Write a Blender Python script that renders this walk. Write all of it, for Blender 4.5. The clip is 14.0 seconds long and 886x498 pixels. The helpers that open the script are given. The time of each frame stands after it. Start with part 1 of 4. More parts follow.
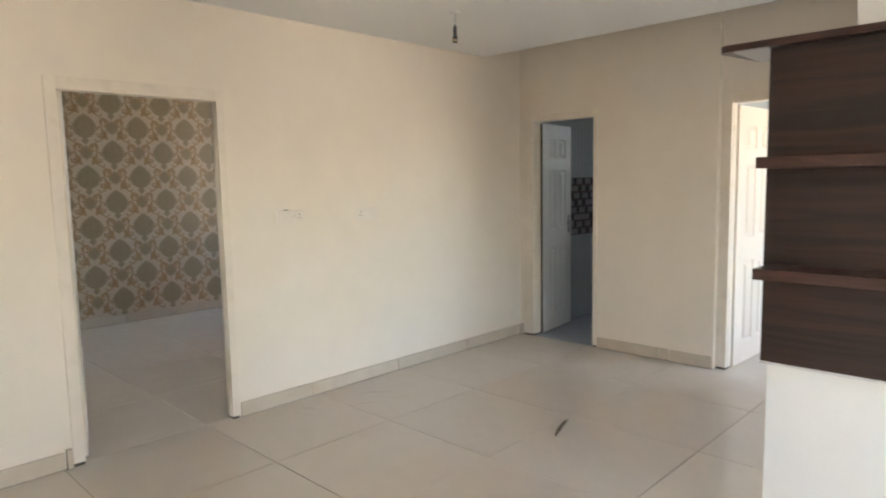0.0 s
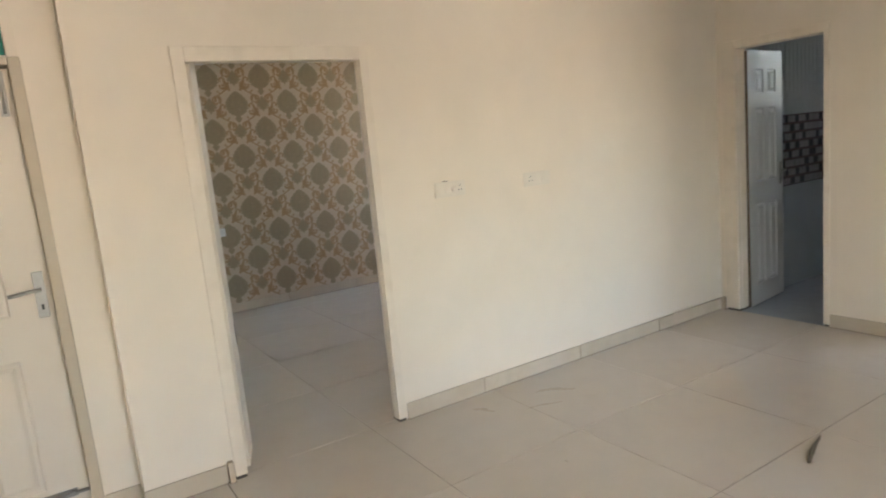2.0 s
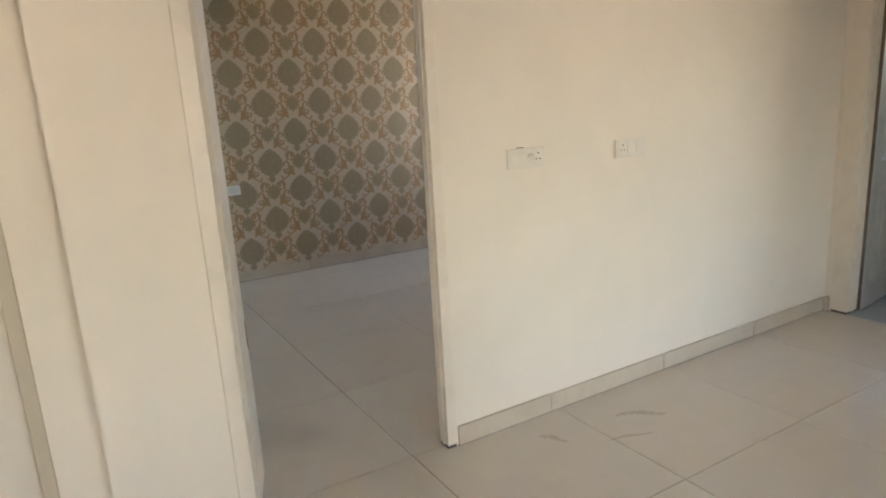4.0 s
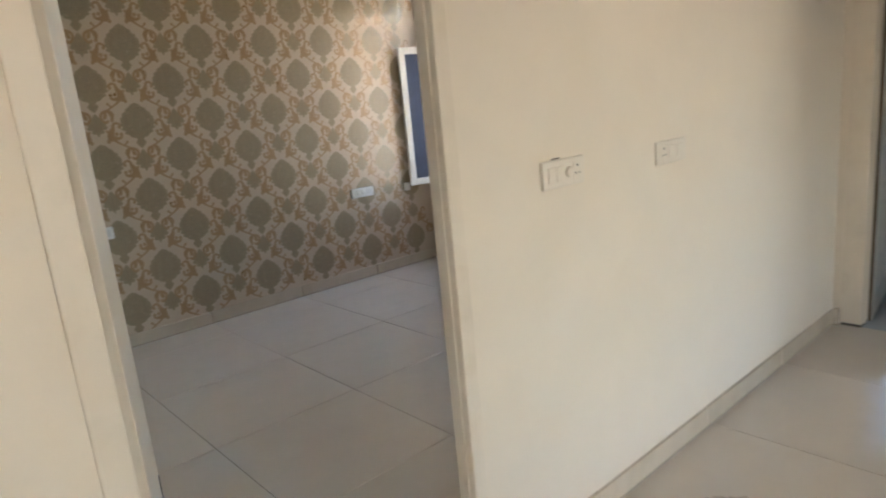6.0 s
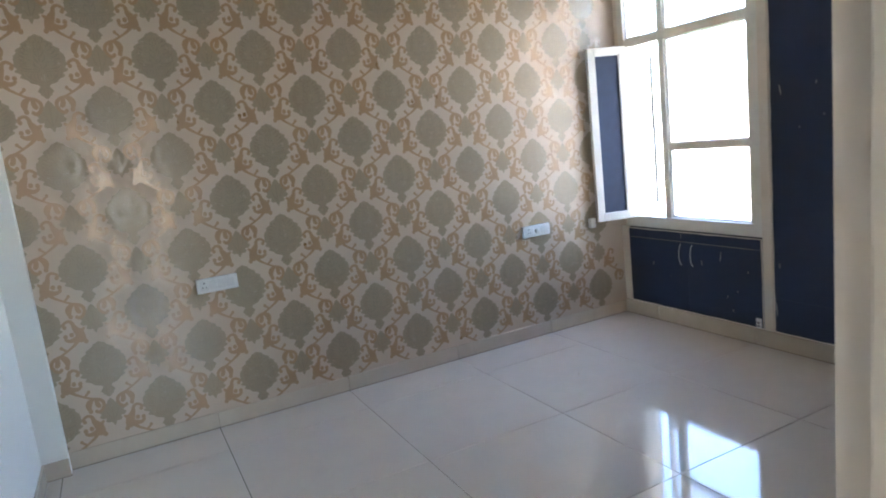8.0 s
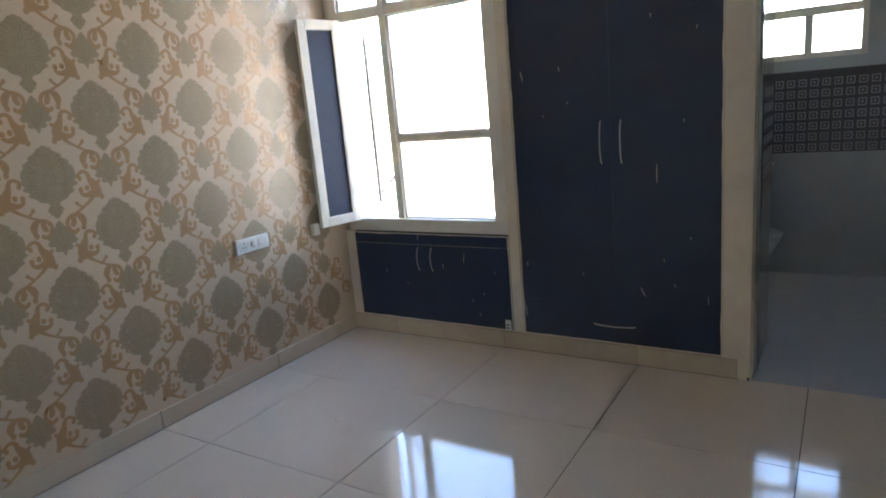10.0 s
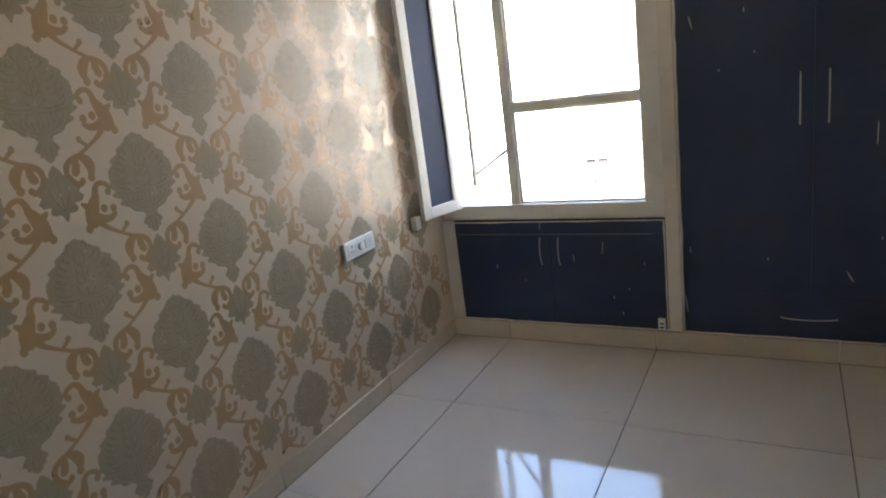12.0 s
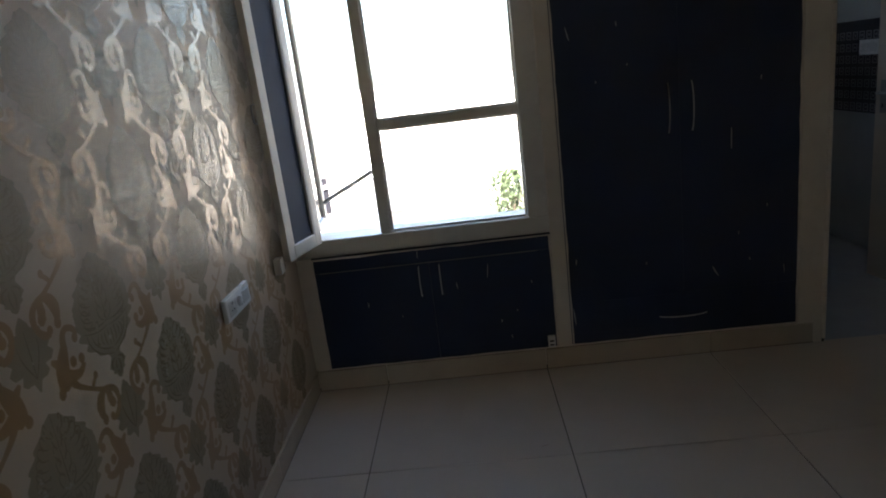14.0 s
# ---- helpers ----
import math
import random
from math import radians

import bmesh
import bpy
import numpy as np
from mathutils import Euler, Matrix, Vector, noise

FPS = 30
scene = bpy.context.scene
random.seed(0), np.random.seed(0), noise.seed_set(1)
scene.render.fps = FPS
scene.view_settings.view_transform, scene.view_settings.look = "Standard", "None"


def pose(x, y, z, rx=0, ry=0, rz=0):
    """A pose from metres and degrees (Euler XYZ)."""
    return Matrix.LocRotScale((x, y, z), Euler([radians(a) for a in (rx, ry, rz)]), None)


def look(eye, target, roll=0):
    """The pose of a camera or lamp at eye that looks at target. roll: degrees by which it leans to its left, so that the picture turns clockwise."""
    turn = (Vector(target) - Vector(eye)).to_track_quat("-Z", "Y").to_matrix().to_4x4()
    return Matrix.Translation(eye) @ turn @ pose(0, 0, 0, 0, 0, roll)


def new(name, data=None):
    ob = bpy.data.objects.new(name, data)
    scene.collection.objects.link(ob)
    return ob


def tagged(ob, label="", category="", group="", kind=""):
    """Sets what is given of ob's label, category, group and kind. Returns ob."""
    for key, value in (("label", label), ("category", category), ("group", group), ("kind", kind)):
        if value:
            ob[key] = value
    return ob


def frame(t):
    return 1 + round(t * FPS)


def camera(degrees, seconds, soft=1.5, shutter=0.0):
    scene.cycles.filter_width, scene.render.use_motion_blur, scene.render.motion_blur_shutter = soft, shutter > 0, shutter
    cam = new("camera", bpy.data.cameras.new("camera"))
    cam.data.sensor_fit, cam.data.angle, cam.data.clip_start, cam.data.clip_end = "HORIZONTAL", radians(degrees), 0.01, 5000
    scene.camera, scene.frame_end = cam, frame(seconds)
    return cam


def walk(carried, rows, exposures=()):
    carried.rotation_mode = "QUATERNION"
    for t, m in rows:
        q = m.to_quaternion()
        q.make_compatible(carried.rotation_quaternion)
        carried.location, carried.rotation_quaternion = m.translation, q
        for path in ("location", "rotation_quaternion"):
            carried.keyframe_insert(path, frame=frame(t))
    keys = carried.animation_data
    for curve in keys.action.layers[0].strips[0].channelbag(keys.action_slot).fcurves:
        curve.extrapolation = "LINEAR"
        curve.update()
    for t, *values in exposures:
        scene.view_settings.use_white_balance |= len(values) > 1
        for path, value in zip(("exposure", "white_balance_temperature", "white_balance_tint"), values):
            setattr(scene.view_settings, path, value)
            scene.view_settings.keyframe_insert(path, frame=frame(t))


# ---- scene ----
cam = camera(69.2, 14.0, soft=1.9, shutter=0.3)
PATH = [
    (0, (-0.295, 0.377, 1.477), (-1.681, 1.803, 1.265), -1.1),
    (0.5, (-0.362, 0.537, 1.516), (-1.914, 1.781, 1.31), -1.7),
    (1, (-0.519, 0.656, 1.551), (-2.168, 1.753, 1.28), -3.3),
    (1.5, (-0.733, 0.695, 1.532), (-2.364, 1.834, 1.327), -4.5),
    (2, (-0.938, 0.729, 1.51), (-2.61, 1.779, 1.189), -5.5),
    (2.5, (-1.097, 0.76, 1.401), (-2.926, 1.554, 1.238), -5.3),
    (3, (-1.313, 0.856, 1.531), (-3.077, 1.716, 1.146), -5.3),
    (5.3, (-2.417, 1.025, 1.514), (-3.894, 2.315, 1.121), -4.3),
    (5.5, (-2.544, 1.047, 1.527), (-3.94, 2.418, 1.114), -4.7),
    (6, (-2.758, 1.149, 1.496), (-4.233, 2.426, 1.057), -5.5),
    (6.5, (-3.055, 1.337, 1.469), (-4.72, 2.372, 1.073), -6.4),
    (7, (-3.313, 1.477, 1.464), (-4.995, 2.461, 1.017), -7.6),
    (7.5, (-3.556, 1.573, 1.476), (-5.184, 2.653, 1.046), -5.7),
    (8, (-3.793, 1.772, 1.502), (-5.557, 2.655, 1.169), -6.4),
    (8.5, (-3.959, 1.954, 1.496), (-5.749, 2.754, 1.102), -6.8),
    (9, (-4.264, 1.92, 1.507), (-5.741, 3.209, 1.11), -4.9),
    (9.2, (-4.366, 1.938, 1.464), (-5.698, 3.375, 1.066), -5.2),
    (11.3, (-5.397, 2.022, 1.472), (-6.347, 3.721, 1.011), -4.9),
    (11.5, (-5.518, 2.043, 1.46), (-6.468, 3.736, 0.979), -4.8),
    (12, (-5.843, 2.116, 1.475), (-6.793, 3.801, 0.967), -7.7),
    (12.5, (-6.078, 2.115, 1.457), (-6.754, 3.926, 0.944), -5.3),
    (13, (-6.289, 2.078, 1.475), (-6.676, 3.973, 0.963), -4.6),
    (13.5, (-6.521, 2.209, 1.466), (-6.717, 4.134, 0.961), -6.7),
    (14, (-6.72, 2.302, 1.468), (-6.827, 4.231, 0.948), -7.2),
]
walk(cam, [(t, look(eye, target, roll)) for t, eye, target, roll in PATH],
     [(0, 5.08, 6700, 10), (3.0, 5.09, 6900, 10), (5.5, 5.04, 6750, 10), (6.5, 5.0, 6750, 10), (7.0, 5.22, 6400, 10), (7.5, 5.4, 5950, 10), (9.0, 5.44, 5650, 10), (9.2, 5.34, 5750, 10), (11.3, 4.97, 6600, 10),
      (12.5, 4.92, 6600, 10), (13.0, 4.86, 6500, 10), (13.5, 3.8, 6300, 10), (14.0, 3.05, 6350, 10)])
# ---- exposure, world and sun ----
world = bpy.data.worlds.new("world")
scene.world = world
world.use_nodes = True
wn = world.node_tree.nodes
sky = wn.new("ShaderNodeTexSky")
sky.sky_type, sky.sun_disc = "NISHITA", False
sky.sun_elevation, sky.sun_rotation = radians(52), radians(200)
sky.air_density, sky.dust_density = 1.0, 2.5
world.node_tree.links.new(sky.outputs["Color"], wn["Background"].inputs["Color"])
wn["Background"].inputs["Strength"].default_value = 0.15

sun = new("sun", bpy.data.lights.new("sun", "SUN"))
sun.data.energy, sun.data.angle, sun.data.color = 5.0, radians(0.5), (1.0, 0.95, 0.87)
sun.matrix_world = look((0, 0, 0), (-math.sin(radians(200)) * math.cos(radians(52)), -math.cos(radians(200)) * math.cos(radians(52)), -math.sin(radians(52))))


def added_sky_lamp(x, y, z, target, wide, high, power, color=(1, 1, 1)):
    """An area lamp added at an unseen opening, in place of daylight."""
    ob = new("daylight", bpy.data.lights.new("daylight", "AREA"))
    ob.data.shape, ob.data.size, ob.data.size_y, ob.data.energy, ob.data.color = "RECTANGLE", wide, high, power, color
    ob.matrix_world = look((x, y, z), target)
    return ob


# Added lamps that brighten the hall, then the far room.
added_sky_lamp(2.55, 1.95, 1.45, (-4, 1.4, 1.2), 1.4, 1.1, 1.0, (1.0, 0.95, 0.88))
added_sky_lamp(2.55, 4.1, 1.4, (-4, 4.1, 1.3), 0.9, 1.3, 0.3, (0.97, 0.98, 1.0))
added_sky_lamp(0.66, 6.6, 1.5, (-3, 6.6, 1.3), 1.1, 1.5, 0.25)


# ---- materials ----
def material(name, color, rough=0.5, metal=0.0, vary=0.06, grain=14.0, bump=0.0, bump_scale=120.0, spec=0.5, stain=None, random=0.0, coat=0.0, trans=0.0):
    """A paint, tile or metal whose colour drifts at two scales, with fine relief. stain: (colour, amount, scale)."""
    m = bpy.data.materials.new(name)
    m.use_nodes = True
    t = m.node_tree
    n, l = t.nodes, t.links
    b = n["Principled BSDF"]
    co = n.new("ShaderNodeTexCoord")
    big = n.new("ShaderNodeTexNoise")
    big.inputs["Scale"].default_value, big.inputs["Detail"].default_value = grain * 0.12, 3
    fine = n.new("ShaderNodeTexNoise")
    fine.inputs["Scale"].default_value, fine.inputs["Detail"].default_value = grain, 6
    for q in (big, fine):
        l.new(co.outputs["Object"], q.inputs["Vector"])
    add = n.new("ShaderNodeMath")
    add.operation = "ADD"
    l.new(big.outputs["Fac"], add.inputs[0])
    l.new(fine.outputs["Fac"], add.inputs[1])
    spread = n.new("ShaderNodeMapRange")
    spread.inputs["From Min"].default_value, spread.inputs["From Max"].default_value = 0.6, 1.4
    spread.inputs["To Min"].default_value, spread.inputs["To Max"].default_value = 1 - vary, 1 + vary
    l.new(add.outputs[0], spread.inputs["Value"])
    last = spread.outputs["Result"]
    if random:
        info = n.new("ShaderNodeObjectInfo")
        rr = n.new("ShaderNodeMapRange")
        rr.inputs["To Min"].default_value, rr.inputs["To Max"].default_value = 1 - random, 1 + random
        l.new(info.outputs["Random"], rr.inputs["Value"])
        mul = n.new("ShaderNodeMath")
        mul.operation = "MULTIPLY"
        l.new(last, mul.inputs[0])
        l.new(rr.outputs["Result"], mul.inputs[1])
        last = mul.outputs[0]
    tint = n.new("ShaderNodeVectorMath")
    tint.operation = "SCALE"
    tint.inputs[0].default_value = color
    l.new(last, tint.inputs["Scale"])
    out = tint.outputs["Vector"]
    if stain:
        sn = n.new("ShaderNodeTexNoise")
        sn.inputs["Scale"].default_value, sn.inputs["Detail"].default_value, sn.inputs["Distortion"].default_value = stain[2], 5, 0.6
        l.new(co.outputs["Object"], sn.inputs["Vector"])
        sr = n.new("ShaderNodeMapRange")
        sr.inputs["From Min"].default_value, sr.inputs["From Max"].default_value, sr.inputs["To Max"].default_value = 0.52, 0.75, stain[1]
        l.new(sn.outputs["Fac"], sr.inputs["Value"])
        mix = n.new("ShaderNodeMix")
        mix.data_type = "RGBA"
        l.new(sr.outputs["Result"], mix.inputs["Factor"])
        l.new(out, mix.inputs[6])
        mix.inputs[7].default_value = (*stain[0], 1)
        out = mix.outputs[2]
    l.new(out, b.inputs["Base Color"])
    b.inputs["Roughness"].default_value, b.inputs["Metallic"].default_value = rough, metal
    b.inputs["Specular IOR Level"].default_value = spec
    b.inputs["Coat Weight"].default_value = coat
    b.inputs["Transmission Weight"].default_value = trans
    rv = n.new("ShaderNodeMapRange")
    rv.inputs["From Min"].default_value, rv.inputs["From Max"].default_value = 0.3, 0.7
    rv.inputs["To Min"].default_value, rv.inputs["To Max"].default_value = rough * 0.85, min(1, rough * 1.15)
    l.new(fine.outputs["Fac"], rv.inputs["Value"])
    l.new(rv.outputs["Result"], b.inputs["Roughness"])
    if bump:
        bn = n.new("ShaderNodeTexNoise")
        bn.inputs["Scale"].default_value, bn.inputs["Detail"].default_value = bump_scale, 4
        l.new(co.outputs["Object"], bn.inputs["Vector"])
        bu = n.new("ShaderNodeBump")
        bu.inputs["Strength"].default_value, bu.inputs["Distance"].default_value = bump, 0.004
        l.new(bn.outputs["Fac"], bu.inputs["Height"])
        l.new(bu.outputs["Normal"], b.inputs["Normal"])
    return m


def wood_material(name, dark, light, rough=0.35, stretch=(2, 2, 30)):
    """Laminate with streaks of grain across its height."""
    m = material(name, dark, rough)
    n, l = m.node_tree.nodes, m.node_tree.links
    co = n.new("ShaderNodeTexCoord")
    mp = n.new("ShaderNodeMapping")
    mp.inputs["Scale"].default_value = stretch
    tex = n.new("ShaderNodeTexNoise")
    tex.inputs["Scale"].default_value, tex.inputs["Detail"].default_value, tex.inputs["Distortion"].default_value = 1.0, 7, 0.8
    mix = n.new("ShaderNodeMix")
    mix.data_type = "RGBA"
    ramp = n.new("ShaderNodeMapRange")
    ramp.inputs["From Min"].default_value, ramp.inputs["From Max"].default_value = 0.35, 0.68
    l.new(co.outputs["Object"], mp.inputs["Vector"])
    l.new(mp.outputs["Vector"], tex.inputs["Vector"])
    l.new(tex.outputs["Fac"], ramp.inputs["Value"])
    l.new(ramp.outputs["Result"], mix.inputs["Factor"])
    mix.inputs[6].default_value, mix.inputs[7].default_value = (*dark, 1), (*light, 1)
    l.new(mix.outputs[2], n["Principled BSDF"].inputs["Base Color"])
    return m


def glass_material(name, color, rough=0.0):
    m = bpy.data.materials.new(name)
    m.use_nodes = True
    b = m.node_tree.nodes["Principled BSDF"]
    b.inputs["Base Color"].default_value = (*color, 1)
    b.inputs["Roughness"].default_value, b.inputs["Transmission Weight"].default_value, b.inputs["IOR"].default_value = rough, 1.0, 1.45
    return m


CREAM = material("cream_paint", (0.757, 0.665, 0.55), 0.55, vary=0.035, grain=5, bump=0.06, bump_scale=60, stain=((0.64, 0.56, 0.44), 0.25, 1.3))
FRAME = material("cream_enamel", (0.73, 0.64, 0.525), 0.38, vary=0.05, grain=9, bump=0.05, bump_scale=40, stain=((0.5, 0.42, 0.3), 0.3, 6))
PALE = material("pale_paint", (0.78, 0.76, 0.70), 0.5, vary=0.03, grain=4, bump=0.05, bump_scale=60)
WHITE = material("white_paint", (0.80, 0.79, 0.76), 0.55, vary=0.03, grain=4, bump=0.05, bump_scale=50)
# Door enamel with the bathroom window's cool light put into its colour.
DOOR_COOL_LIT = material("cool_lit_door_enamel", (0.70, 0.70, 0.68), 0.33, vary=0.03, grain=6, bump=0.05, bump_scale=45)
DOOR = material("door_enamel", (0.69, 0.605, 0.505), 0.33, vary=0.03, grain=6, bump=0.05, bump_scale=45)
WINDOW_PAINT = material("window_enamel", (0.74, 0.70, 0.62), 0.35, vary=0.06, grain=10, bump=0.08, bump_scale=40, stain=((0.45, 0.4, 0.32), 0.3, 9))
TILE = material("vitrified_tile", (0.632, 0.555, 0.463), 0.07, vary=0.035, grain=7, random=0.015, stain=((0.53, 0.455, 0.37), 0.28, 2.2))
SKIRT = material("skirting_tile", (0.56, 0.47, 0.36), 0.22, vary=0.06, grain=9, random=0.04, stain=((0.42, 0.34, 0.25), 0.35, 5))
# Floor grout, also the shadow lines painted along the outer casement's beads.
GROUT_AND_SHADE = material("dirty_grout_and_shade", (0.10, 0.085, 0.07), 0.9, vary=0.3, grain=20)
PAPER = material("wallpaper_ground", (0.555, 0.440, 0.325), 0.52, vary=0.05, grain=8, bump=0.12, bump_scale=500, spec=0.35, stain=((0.46, 0.36, 0.26), 0.35, 3))
MOTIF = material("wallpaper_motif", (0.325, 0.256, 0.162), 0.5, vary=0.06, grain=30, bump=0.2, bump_scale=400, spec=0.4)
VEIN = material("wallpaper_vein", (0.36, 0.29, 0.195), 0.25, metal=0.08, vary=0.05, grain=30, spec=1.0)
GOLD = material("wallpaper_scroll", (0.345, 0.207, 0.090), 0.32, metal=0.12, vary=0.14, grain=9, spec=1.0)
NAVY = material("dark_laminate", (0.016, 0.026, 0.063), 0.36, vary=0.25, grain=6, bump=0.08, bump_scale=90, stain=((0.026, 0.032, 0.055), 0.35, 4))
NAVY_EDGE = material("dark_edge", (0.007, 0.007, 0.012), 0.6)
SCRATCH = material("paint_splash", (0.46, 0.45, 0.44), 0.6)
STEEL = material("brushed_steel", (0.60, 0.59, 0.58), 0.32, metal=1.0, vary=0.03, grain=30)
HANDLE = material("dull_handle_steel", (0.42, 0.40, 0.37), 0.46, metal=0.75, vary=0.15, grain=40)
JOINT = material("skirting_joint", (0.24, 0.20, 0.16), 0.9, vary=0.3, grain=20)
BRASS = material("dull_brass", (0.42, 0.33, 0.2), 0.35, metal=1.0, vary=0.1, grain=30)
PLASTIC = material("white_plastic", (0.74, 0.73, 0.71), 0.3, vary=0.02, grain=20)
PLASTIC_GREY = material("switch_rocker", (0.70, 0.69, 0.67), 0.25, vary=0.02, grain=20)
BLACK = material("black_plastic", (0.015, 0.015, 0.015), 0.4)
WALNUT = wood_material("walnut_laminate", (0.015, 0.0072, 0.0056), (0.045, 0.0195, 0.0135), 0.48, (1.5, 1.5, 26))
WALNUT_EDGE = wood_material("walnut_edge", (0.04, 0.018, 0.014), (0.075, 0.034, 0.026), 0.4, (6, 6, 40))
SHELF_UNDER = material("shelf_underside", (0.42, 0.41, 0.40), 0.5)
NET = material("fly_screen", (0.030, 0.040, 0.072), 0.75, vary=0.15, grain=200, bump=0.3, bump_scale=900)
GLASS = glass_material("clear_glass", (0.96, 0.98, 0.98))
GREEN_GLASS = material("green_glass", (0.03, 0.265, 0.175), 0.12, vary=0.2, grain=3)
BATH_TILE = material("bath_wall_tile", (0.43, 0.45, 0.46), 0.09, vary=0.05, grain=4, stain=((0.34, 0.36, 0.37), 0.4, 3))
BATH_FLOOR = material("bath_floor_tile", (0.40, 0.42, 0.44), 0.22, vary=0.06, grain=8)
BAND_DARK = material("band_dark_tile", (0.07, 0.065, 0.07), 0.15, vary=0.2, grain=20)
BAND_LIGHT = material("band_light_tile", (0.32, 0.30, 0.31), 0.15, vary=0.2, grain=20, random=0.2)
BAND_GREY = material("band_grey_tile", (0.23, 0.21, 0.215), 0.15, vary=0.2, grain=20, random=0.2)
BAND_RED = material("band_brown_tile", (0.125, 0.092, 0.088), 0.15, vary=0.2, grain=20, random=0.2)
PORCELAIN = material("porcelain", (0.80, 0.81, 0.82), 0.08, vary=0.01)
FEATHER = material("dark_feather", (0.10, 0.075, 0.045), 0.8, vary=0.3, grain=60)
SMUDGE = material("mud_smudge", (0.43, 0.35, 0.265), 0.5, vary=0.25, grain=40)
EARTH = material("dusty_ground", (0.27, 0.235, 0.19), 0.95, vary=0.25, grain=0.8, stain=((0.21, 0.19, 0.15), 0.5, 0.15))
HOUSE = material("house_plaster", (0.80, 0.78, 0.74), 0.9, vary=0.08, grain=1)
BRICK = material("house_brick", (0.45, 0.30, 0.23), 0.9, vary=0.2, grain=3)
HOUSE_PANE = material("house_pane", (0.62, 0.61, 0.60), 0.5)
DARK_PANE = material("dark_pane", (0.022, 0.021, 0.026), 0.8, spec=0.05)
IRON = material("weathered_iron", (0.26, 0.245, 0.225), 0.6, vary=0.2, grain=30)
AGED_PLASTIC = material("aged_plastic", (0.72, 0.65, 0.555), 0.35, vary=0.05, grain=20)
LEAF = material("leaf", (0.09, 0.115, 0.055), 0.6, vary=0.35, grain=5)
# Bark and quill brown, also the painted shade at the bathroom door's hinges.
BARK_AND_SHADE = material("bark_and_shade", (0.14, 0.10, 0.07), 0.9, vary=0.3, grain=12)


# ---- mesh tools ----
def box(bm, x0, x1, y0, y1, z0, z1, bevel=0.0, segments=1):
    got = bmesh.ops.create_cube(bm, size=1)
    vs = got["verts"]
    bmesh.ops.scale(bm, vec=(x1 - x0, y1 - y0, z1 - z0), verts=vs)
    bmesh.ops.translate(bm, vec=((x0 + x1) / 2, (y0 + y1) / 2, (z0 + z1) / 2), verts=vs)
    if bevel:
        es = list({e for v in vs for e in v.link_edges})
        bmesh.ops.bevel(bm, geom=es, offset=bevel, segments=segments, affect="EDGES", profile=0.5)
    return vs


def boxes(*rows, bevel=0.0, segments=1):
    bm = bmesh.new()
    for r in rows:
        box(bm, *r, bevel=bevel, segments=segments)
    return bm


def tube(bm, points, radius, sides=8):
    """A round bar along points."""
    rings = []
    pts = [Vector(p) for p in points]
    for i, p in enumerate(pts):
        d = (pts[min(i + 1, len(pts) - 1)] - pts[max(i - 1, 0)]).normalized()
        a = d.orthogonal().normalized()
        if rings:
            a = (last - d * last.dot(d)).normalized()
        last = a
        b = d.cross(a)
        rings.append([bm.verts.new(p + radius * (a * math.cos(2 * math.pi * k / sides) + b * math.sin(2 * math.pi * k / sides))) for k in range(sides)])
    for r0, r1 in zip(rings, rings[1:]):
        for k in range(sides):
            bm.faces.new((r0[k], r0[(k + 1) % sides], r1[(k + 1) % sides], r1[k]))
    bm.faces.new(rings[0][::-1])
    bm.faces.new(rings[-1])
    return bm


def lathe(bm, profile, sides=20, place=Matrix()):
    """A turned body: profile of (radius, z)."""
    rings = [[bm.verts.new(place @ Vector((r * math.cos(2 * math.pi * k / sides), r * math.sin(2 * math.pi * k / sides), z))) for k in range(sides)] for r, z in profile]
    for r0, r1 in zip(rings, rings[1:]):
        for k in range(sides):
            bm.faces.new((r0[k], r0[(k + 1) % sides], r1[(k + 1) % sides], r1[k]))
    bm.faces.new(rings[0][::-1])
    bm.faces.new(rings[-1])
    return bm


def part(name, bm, mat, parent=None, label="", smooth=False, at=None):
    me = bpy.data.meshes.new(name)
    bmesh.ops.recalc_face_normals(bm, faces=bm.faces)
    bm.to_mesh(me)
    bm.free()
    me.materials.append(mat)
    if smooth:
        me.polygons.foreach_set("use_smooth", [True] * len(me.polygons))
    ob = new(name, me)
    ob.parent = parent
    if at is not None:
        ob.matrix_basis = at
    return tagged(ob, label)


def thing(name, label, category, at=None, group="", kind=""):
    ob = tagged(new(name), label, category, group, kind)
    if at is not None:
        ob.matrix_basis = at
    return ob


def structure(name, bm, mat, label, category="wall"):
    return tagged(part(name, bm, mat), label, category, kind="structure")


# ---- floor ----
floor = structure("floor", boxes((-7.72, 3.0, -3.0, 5.30, -0.15, -0.0035)), GROUT_AND_SHADE, "large glossy cream vitrified floor tiles with dark joints", "floor")
structure("floor_bath", boxes((-6.0, -4.12, 5.25, 7.42, -0.15, -0.002), (-4.12, -2.3, 5.25, 8.52, -0.15, -0.002)), BATH_FLOOR, "pale grey bathroom floor tiles", "floor")
GRID_X, GRID_Y, PITCH, GAP = -7.24, 2.10, 0.80, 0.0042


def tile_mesh(w, d):
    bm = boxes((GAP / 2, w - GAP / 2, GAP / 2, d - GAP / 2, -0.012, 0), bevel=0.0004)
    me = bpy.data.meshes.new("floor_tile")
    bm.to_mesh(me)
    bm.free()
    me.materials.append(TILE)
    return me


